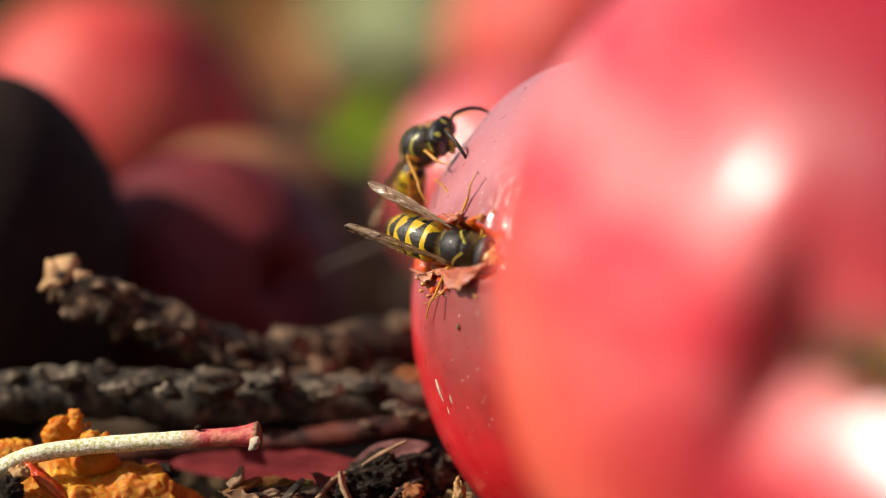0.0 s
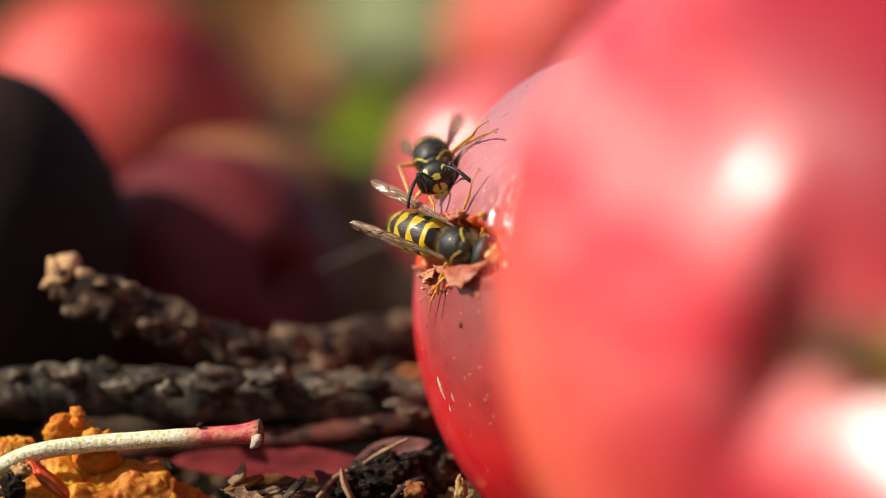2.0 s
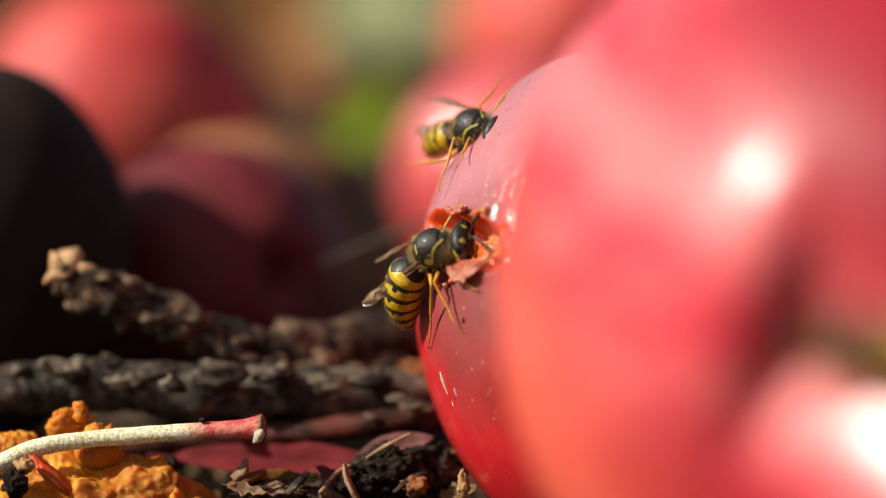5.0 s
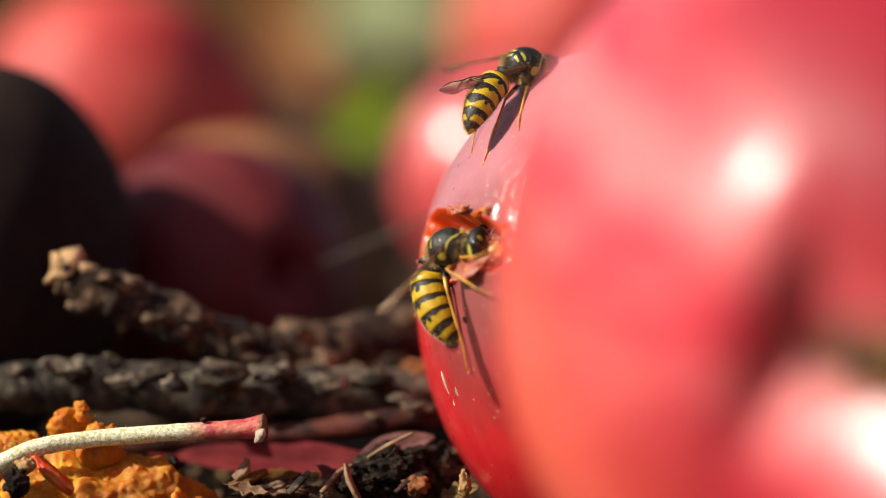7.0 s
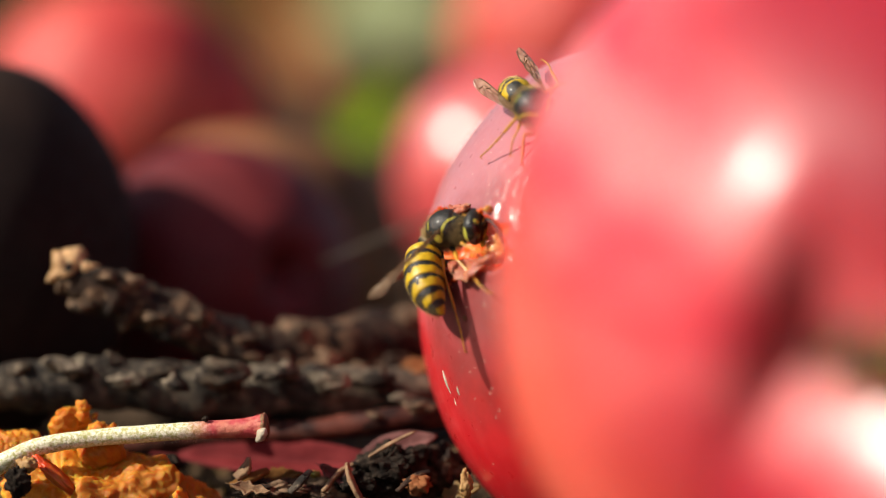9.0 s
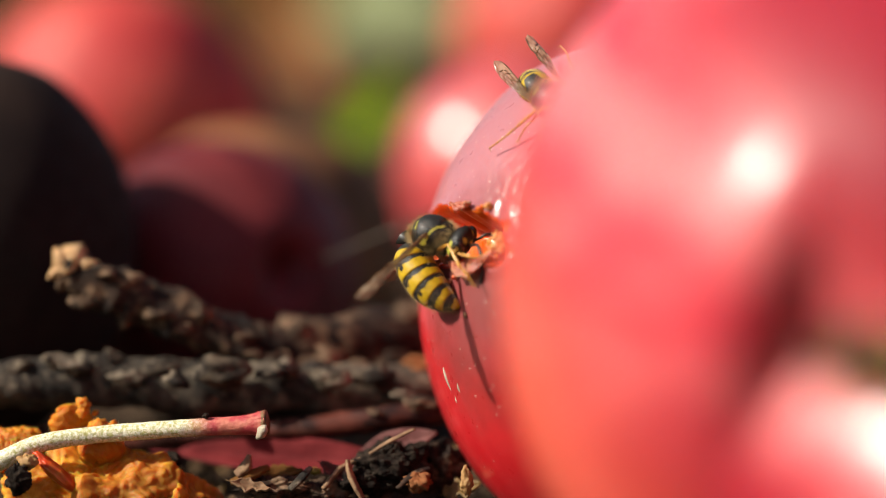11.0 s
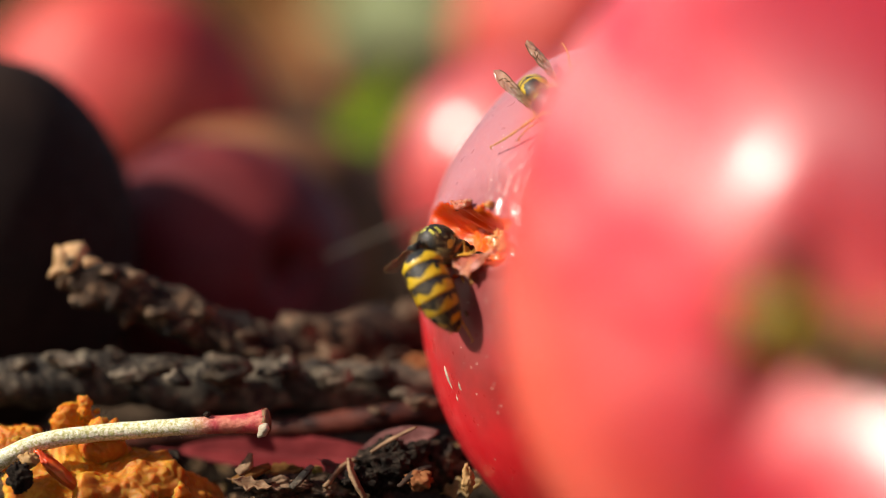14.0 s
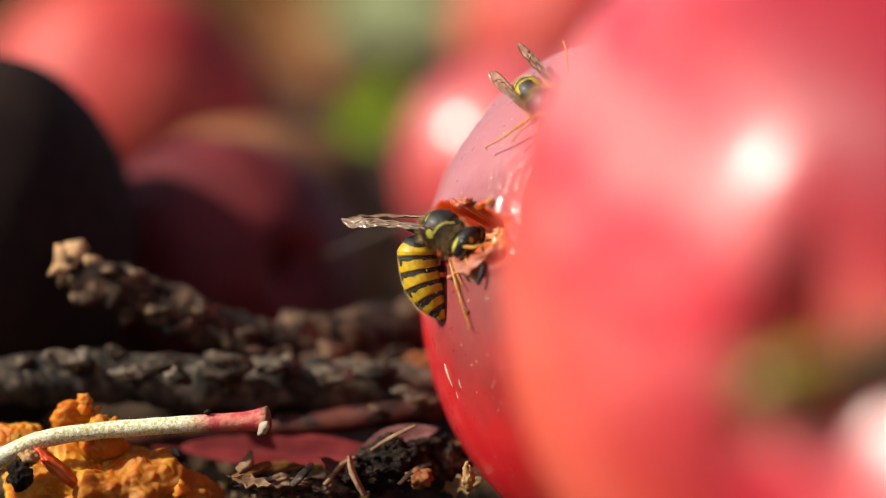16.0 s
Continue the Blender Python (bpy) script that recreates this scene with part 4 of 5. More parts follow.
def wasp(label, bend=0.9, girth=1.65, length=6.8):
    root = new("wasp")
    tagged(root, label, "wasp", "wasps on the apples")

    # thorax
    v, f = ellipsoid((0, 0, 0), (1.98, 1.6, 1.6), 84, lambda d: 1 + 0.06 * d.z - 0.12 * max(0, -d.x) ** 3 - 0.05 * math.exp(-((d.x + 0.5) / 0.09) ** 2) * max(0, d.z) - 0.05 * math.exp(-((d.x - 0.62) / 0.08) ** 2) * max(0, d.z))

    def thorax_col(c):
        x, y, z = c.x / 1.04, c.y / 1.07, c.z / 1.07
        a = abs(y)
        edge = x - (1.62 - 0.85 * a ** 1.3)          # collar bands, a V seen from above
        if abs(edge) < 0.085 and z > 0.25 and a > 0.35:
            return 1
        if z > 0.8 and -1.0 < x < -0.82 and 0.3 < a < 0.95:
            return 1                                  # scutellum spots
        if z > 0.55 and -1.45 < x < -1.32 and 0.15 < a < 0.7:
            return 1
        if a > 1.1 and (z - 0.15) ** 2 + (x + 0.2) ** 2 < 0.13:
            return 1                                  # spot under the wing root
        return 0
    thorax = link_mesh("thorax", v, f, [M_W_BLACK, M_W_LEMON], root, "shiny black thorax with yellow collar bands", slots=face_slots(v, f, thorax_col))
    rnd = random.Random(5)
    hv, hf = [], []
    for k in range(6500):
        d = Vector((rnd.uniform(-1, 1), rnd.uniform(-1, 1), rnd.uniform(-1, 1))).normalized()
        b = Vector((d.x * 1.93, d.y * 1.56, d.z * 1.57))
        if d.z > 0.5 and k % 3:
            continue
        t = b + (d + Vector((rnd.uniform(-.4, .4), rnd.uniform(-.4, .4), rnd.uniform(-.4, .4)))) * rnd.uniform(0.2, 0.45) * (1.5 if d.z < 0.4 else 1.0)
        s = d.orthogonal().normalized() * 0.01
        o = len(hv)
        hv += [(b + s) * MM, (b - s) * MM, t * MM]
        hf.append((o, o + 1, o + 2))
    link_mesh("fuzz", hv, hf, M_W_HAIR, thorax, "short pale brown hairs")

    # head
    hx = 1.85
    v, f = ellipsoid((0.75, 0, -0.25), (0.95, 1.75, 1.5), 80, lambda d: 1 - 0.12 * max(0, -d.z) - 0.05 * max(0, d.x))

    def head_col(c):
        x, y, z = c
        a = abs(y)
        if x > 0.7:
            if (a / 0.62) ** 2 + ((z + 0.85) / 0.5) ** 2 < 1 and not (a < 0.1 and z > -1.05):
                return 1                              # clypeus
            if (a / 0.44) ** 2 + ((z - 0.22) / 0.26) ** 2 < 1:
                return 1                              # mark between the antennae
            if ((a - 0.78) / 0.2) ** 2 + ((z - 0.72) / 0.24) ** 2 < 1:
                return 1                              # spots above the eyes
        if x < 0.55 and x > 0.2 and a > 1.2 and -1.1 < z < 0.5:
            return 1                                  # cheek behind the eye
        return 0
    head = link_mesh("head", v, f, [M_W_BLACK, M_W_LEMON], root, "black head with yellow face marks", slots=face_slots(v, f, head_col))
    head.location = (hx * MM, 0, -0.1 * MM)
    for s in (1, -1):
        v, f = ellipsoid((0.95, s * 1.3, -0.1), (0.62, 0.48, 1.05), 16, lambda d: 1 - 0.12 * max(0, d.z) * (d.y * s < 0))
        link_mesh("eye", v, f, M_W_EYE, head, "glossy black kidney-shaped eye")
        v, f = ellipsoid((1.2, s * 0.38, -1.55), (0.22, 0.36, 0.3), 10)
        link_mesh("mandible", v, f, M_W_LEMON, head, "yellow mandible")
        pts, rad = spline([vec4(Vector(p) * MM, r * MM) for p, r in [
            ((1.5, s * 0.35, 0.15), 0.1), ((2.0, s * 0.7, 0.65), 0.11), ((2.35, s * 1.0, 1.05), 0.13), ((2.9, s * 1.5, 0.95), 0.15),
            ((3.5, s * 2.1, 0.5), 0.16), ((3.9, s * 2.6, -0.2), 0.16), ((4.1, s * 2.9, -0.9), 0.12)]], 7)
        v, f = tube_data(pts, rad, 10, lambda i, a, p: 1 + 0.08 * math.sin(i * 2.2))
        link_mesh("antenna", v, f, M_W_BLACK, head, "long black curved antenna")

    # abdomen in overlapping rings
    cuts = [0.0, 0.2, 0.37, 0.54, 0.7, 0.85, 1.0]
    first = None
    for k in range(6):
        s0, s1 = cuts[k], cuts[k + 1]
        v, f, n, sides = [], [], 26, 120
        info = []
        for i in range(n + 2):
            s = s0 + (s1 - s0) * min(i / n, 1) + (0.012 if i >= n and k < 5 else 0)
            x, z, a = curved(min(s, 1), bend, length)
            r = abdomen_radius(min(s, 0.999), girth) * (1.0 + 0.03 * min(i, n) / n)
            if i == n + 1:
                r *= 0.86
            for j in range(sides):
                ph = 2 * math.pi * j / sides
                up, side = math.cos(ph) * r * 0.93, math.sin(ph) * r
                v.append(Vector((x - math.sin(a) * up * -1 * -1, side, z + math.cos(a) * up)) * MM)
        slots = []
        for i in range(n + 1):
            for j in range(sides):
                f.append((i * sides + j, i * sides + (j + 1) % sides, (i + 1) * sides + (j + 1) % sides, (i + 1) * sides + j))
                q = (i + 0.5) / n
                ph = 2 * math.pi * (j + 0.5) / sides
                ph = min(ph, 2 * math.pi - ph)           # 0 on the back, pi below
                if k == 0:
                    black = q < 0.5 + 0.08 * math.cos(3 * ph) or (q < 0.8 and ph < 0.7 - 1.1 * (q - 0.5))
                else:
                    wavy = 0.07 * noise.noise(Vector((ph * 3.1, k * 1.7, q * 2))) + 0.015 * noise.noise(Vector((ph * 11, k * 1.7, q * 3)))
                    edge = 0.34 + 0.02 * k + (0.14 if k >= 4 else 0) + 0.24 * math.exp(-(ph / 0.6) ** 2) + 0.2 * math.exp(-(ph / 0.26) ** 2) + 0.04 * math.cos(4 * ph) + wavy
                    black = q < edge
                    dx, dq = (ph - 0.9 - 0.12 * math.sin(k * 2.3)) * 1.3, (q - 0.44 - 0.04 * (k % 2)) * 1.0
                    black = black or (dx * dx + dq * dq < 0.034 + 0.22 * wavy and k < 5)
                    if ph > 2.3:
                        black = q < 0.46 + 0.6 * wavy
                slots.append(0 if black else 1)
        if k == 5:
            f.append(tuple(range((n + 1) * sides, (n + 2) * sides)))
            slots.append(0)
        if first is None:
            first = link_mesh("abdomen", v, f, [M_W_BLACK, M_W_YELLOW], root, "yellow abdomen with black bands", slots=slots)
            first.location = (-2.3 * MM, 0, -0.95 * MM)
        else:
            link_mesh("abdomen_ring", v, f, [M_W_BLACK, M_W_YELLOW], first, slots=slots)

    v, f = tube_data([Vector(p) * MM for p in ((0.7, 0, 0.45), (0.25, 0, 0.1), (-0.1, 0, -0.05))], [0.75 * MM, 0.3 * MM, 0.28 * MM], 16)
    link_mesh("waist", v, f, M_W_BLACK, first, "narrow black waist")
    hv, hf = [], []
    for k in range(3000):
        s, ph = rnd.uniform(0.03, 0.97), rnd.uniform(0, 2 * math.pi)
        x, z, a = curved(s, bend, length)
        r = abdomen_radius(s, girth)
        d = Vector((-math.sin(a) * math.cos(ph), math.sin(ph), math.cos(a) * math.cos(ph)))
        b = Vector((x, 0, z)) + Vector((d.x * 0.93, d.y, d.z * 0.93)) * r
        t = b + d * rnd.uniform(0.08, 0.22) + Vector((-0.18, rnd.uniform(-0.1, 0.1), -0.05))
        w = d.orthogonal().normalized() * 0.012
        o = len(hv)
        hv += [(b + w) * MM, (b - w) * MM, t * MM]
        hf.append((o, o + 1, o + 2))
    link_mesh("fuzz", hv, hf, M_W_HAIR, first, "fine pale hairs on the abdomen")

    # wings, folded lengthwise
    for s in (1, -1):
        v, f, nl, nw = [], [], 60, 8
        for i in range(nl + 1):
            q = i / nl
            w = 1.05 * (0.2 + 0.8 * math.sin(min(1, q * 1.2) * math.pi / 2) ** 1.8) * math.sqrt(max(1 - max(0, (q - 0.82) / 0.18) ** 2, 0.0)) + 0.02
            for j in range(nw + 1):
                p = j / nw
                fold = -0.35 * abs(p - 0.45) + 0.16 * math.sin(q * 9 + p * 3) * p + 0.07 * math.sin(q * 31 + p * 9) + 0.08 * noise.noise(Vector((q * 16, p * 4, s)))
                v.append(Vector((-9.6 * q, s * w * (p - 0.45), fold * (0.3 + 0.7 * w))) * MM)
        for i in range(nl):
            for j in range(nw):
                a = i * (nw + 1) + j
                f.append((a, a + 1, a + nw + 2, a + nw + 1))
        wing = link_mesh("wing", v, f, M_W_WING, root, "smoky amber wing folded lengthwise")
        wing.location = (0.2 * MM, s * 1.42 * MM, 0.8 * MM)
        wing.rotation_mode = "QUATERNION"
        chunks = []
        for row, r in ((0, 0.09), (2, 0.07), (4, 0.05), (6, 0.04)):
            line = [v[i * (nw + 1) + row] + Vector((0, 0, 0.02 * MM)) for i in range(0, nl - (0 if row == 0 else 14), 3)]
            chunks.append(tube_data(line, [r * MM * (1 - 0.6 * k / len(line)) for k in range(len(line))], 6))
        for i0, a, b in ((20, 2, 5), (30, 1, 4), (38, 0, 5), (44, 2, 6)):
            line = [v[(i0 + 2 * k) * (nw + 1) + a + k * (b - a) // 3] for k in range(4)]
            chunks.append(tube_data(line, [0.045 * MM] * 4, 6))
        vv, ff = join_data(chunks)
        link_mesh("vein", vv, ff, M_W_VEIN, wing, "thin brown wing veins")

    # legs: hip, knee, ankle, toe in mm; shin and foot turn about the knee
    for s in (1, -1):
        for hip, knee, ankle, toe in (
            ((1.2, 0.8, -1.2), (2.3, 2.2, -1.6), (3.0, 2.9, -2.9), (3.7, 3.1, -3.9)),
            ((0.2, 0.9, -1.2), (0.5, 3.1, -1.4), (0.7, 4.0, -3.7), (1.1, 4.9, -5.7)),
            ((-0.9, 0.8, -1.1), (-2.3, 2.6, -1.2), (-3.2, 3.4, -4.2), (-4.2, 4.0, -7.5))):
            h, kn, an, to = [Vector((p[0], p[1] * s, p[2])) for p in (hip, knee, ankle, toe)]
            an, to = an - kn, to - h
            kn = kn - h
            foot = to - kn
            pts, rad = spline([vec4(Vector(p) * MM, r * MM) for p, r in ((Vector((0, 0, 0)), 0.26), (kn * 0.12, 0.24), (kn * 0.22, 0.17), (kn * 0.5, 0.2), (kn * 0.85, 0.15), (kn, 0.12))], 6)
            v, f = tube_data(pts, rad, 10)
            leg = link_mesh("leg", v, f, [M_W_BLACK, M_W_LEG], root, "dark thigh and amber leg",
                            slots=[0 if i < len(f) * 0.55 else 1 for i in range(len(f))])
            leg.location = h * MM
            pts, rad = spline([vec4(Vector(p) * MM, r * MM) for p, r in ((an * 0, 0.09), (an * 0.15, 0.1), (an * 0.6, 0.13), (an * 0.95, 0.125), (an, 0.09))], 6)
            spur = an * 0.96
            chunks = [tube_data(pts, rad, 10)]
            for e in (0.12, -0.12):
                chunks.append(tube_data([spur * MM, (spur + (foot - an) * 0.2 + Vector((e, e, 0.1))) * MM], [0.05 * MM, 0.012 * MM], 5))
            v, f = join_data(chunks)
            tibia = link_mesh("tibia", v, f, M_W_LEG, leg)
            chunks, last = [], an
            for i in range(5):
                q = (0.42, 0.62, 0.77, 0.89, 1.0)[i]
                nxt = an.lerp(foot, q) + Vector((0, 0.12 * s, 0.18)) * math.sin(math.pi * q)
                w = 0.088 - 0.008 * i
                chunks.append(tube_data([last * MM, last.lerp(nxt, 0.25) * MM, last.lerp(nxt, 0.9) * MM, nxt * MM], [w * 0.6 * MM, w * MM * 0.85, w * 1.15 * MM, w * 0.5 * MM], 8))
                last = nxt
            for e in (0.16, -0.16):
                chunks.append(tube_data([foot * MM, (foot + Vector((0.14, e, 0.03))) * MM, (foot + Vector((0.2, e * 1.3, -0.1))) * MM], [0.04 * MM, 0.03 * MM, 0.008 * MM], 5))
            v, f = join_data(chunks)
            tarsus = link_mesh("tarsus", v, f, M_W_LEG, leg)
            for o in (tibia, tarsus):
                o.location = kn * MM
            tarsus["toe"] = foot * MM
    return root


W_TOP = wasp("black and yellow wasp walking over the apple's shoulder", 0.9, 1.25)
W_HOLE = wasp("black and yellow wasp feeding at the hole in the apple", 1.0, 1.62, 7.5)
W_NEAR = wasp("blurred yellow and black wasp crawling on the large apple", 0.7)


def stance(place, ahead, up):
    """The pose of a wasp: its place, and its heading and back as (to the right, upwards, towards the viewer)."""
    x = Vector((ahead[0], -ahead[2], ahead[1])).normalized()
    z = Vector((up[0], -up[2], up[1]))
    z = (z - x * z.dot(x)).normalized()
    y = z.cross(x)
    m = Matrix((x, y, z)).transposed().to_4x4()
    m.translation = place
    return m


def parts_of(root, name):
    return [c for c in root.children if c.name.split(".")[0] == name]


def view(d):
    return Vector((d[0], -d[2], d[1])).normalized()


def on_fruit(p, centre, radius, tall):
    """The point of a fruit's skin nearest to p; tall stretches the fruit upwards."""
    d = Vector(p) - Vector(centre)
    d.z /= tall
    d = d.normalized() * radius
    return Vector(centre) + Vector((d.x, d.y, d.z * tall))


def bend_leg(hip, knee, shin, goal, lift):
    """The poses of the thigh in the body and of the shin on the thigh that put the toe on the goal, with the knee towards lift."""
    a, b = knee.length, shin.length
    way = goal - hip
    dist = min(max(way.length, abs(a - b) * 1.15), (a + b) * 0.985)
    way.normalize()
    out = (lift - way * lift.dot(way)).normalized()
    c = (a * a + dist * dist - b * b) / (2 * a * dist)
    top = way * a * c + out * a * math.sqrt(max(0.0, 1 - c * c))
    foot = way * dist

    def facing(d, e):
        x = d.normalized()
        z = x.cross(e).normalized()
        return Matrix((x, z.cross(x), z)).transposed()
    rest_out = Vector((0, 0, 1))
    r1 = facing(top, out) @ facing(knee, rest_out).transposed()
    r2 = facing(foot - top, out) @ facing(shin, rest_out).transposed()
    return Matrix.Translation(hip) @ r1.to_4x4(), Matrix.Translation(knee) @ (r1.transposed() @ r2).to_4x4()


def act(root, rows, centre, radius, reach=0.0, tall=1.0, footholds=()):
    """rows: seconds, place, heading, back, abdomen, head (down, aside, tilt in degrees), left wing, right wing; directions are
    (to the right, upwards, towards the viewer). The feet reach for the apple of that centre and radius, set ahead by reach, and stay
    where they stand until the body has moved on; footholds are (from, to, leg, place, and where the knee
    points): left front, middle and hind leg, then right."""
    walk(root, [(r[0], stance(r[1], r[2], r[3])) for r in rows])
    frames = [stance(r[1], r[2], r[3]).to_3x3().inverted() for r in rows]
    ab, hd = parts_of(root, "abdomen")[0], parts_of(root, "head")[0]
    la, lh = ab.location.copy(), hd.location.copy()
    chord = Vector((-math.cos(0.5), 0, -math.sin(0.5)))

    def turned(place, rest, goal):
        return Matrix.Translation(place) @ rest.rotation_difference(goal).to_matrix().to_4x4()
    walk(ab, [(r[0], turned(la, chord, inv @ view(r[4]))) for r, inv in zip(rows, frames)])
    walk(hd, [(r[0], pose(*lh, r[5][2], r[5][0], r[5][1])) for r in rows])
    for w in parts_of(root, "wing"):
        k = 6 if w.location.y > 0 else 7
        lw, flat = w.location.copy(), Vector((0, 0.4 if k == 6 else -0.4, 0.9))
        steps = []
        for r, inv in zip(rows, frames):
            x = -(inv @ view(r[k]))
            z = (flat - x * flat.dot(x)).normalized()
            steps.append((r[0], Matrix.Translation(lw) @ Matrix((x, z.cross(x), z)).transposed().to_4x4()))
        walk(w, steps)
    for number, leg in enumerate(parts_of(root, "leg")):
        hip = leg.location.copy()
        low = [ch for ch in leg.children]
        knee = low[0].location.copy()
        shin = Vector([ch for ch in low if "toe" in ch][0]["toe"])
        side = 1 if hip.y > 0 else -1
        thigh_steps, shin_steps, held = [], [], None
        for r in rows:
            m = stance(r[1], r[2], r[3])
            nominal = on_fruit(m @ (hip + knee + shin + Vector((reach, 0, 0))), centre, radius, tall)
            if held is None or (held - nominal).length > 0.0013:
                held = nominal
            goal = held
            away = m.to_3x3().inverted() @ (goal - Vector(centre)).normalized()
            away = away * 0.6 + Vector((0.6, side * 0.7, 0)) if number % 3 == 2 else away + Vector((0, side * 0.35, 0.35))
            for t0, t1, which, place, *bent in footholds:
                if which == number and t0 <= r[0] <= t1:
                    goal = Vector(place)
                    if bent:
                        away = m.to_3x3().inverted() @ view(bent[0])
            thigh, lower = bend_leg(hip, knee, shin, m.inverted() @ goal, away)
            thigh_steps.append((r[0], thigh))
            shin_steps.append((r[0], lower))
        walk(leg, thigh_steps)
        for o in low:
            walk(o, shin_steps)


def settled(rows, fruit_ob, height):
    """The rows with each place moved to that height over the nearest skin of the fruit."""
    m = fruit_ob.matrix_world
    out = []
    for t, place, *rest in rows:
        _, p, n, _ = fruit_ob.closest_point_on_mesh(m.inverted() @ Vector(place))
        out.append((t, m @ p + (m.to_3x3() @ n).normalized() * height, *rest))
    return out


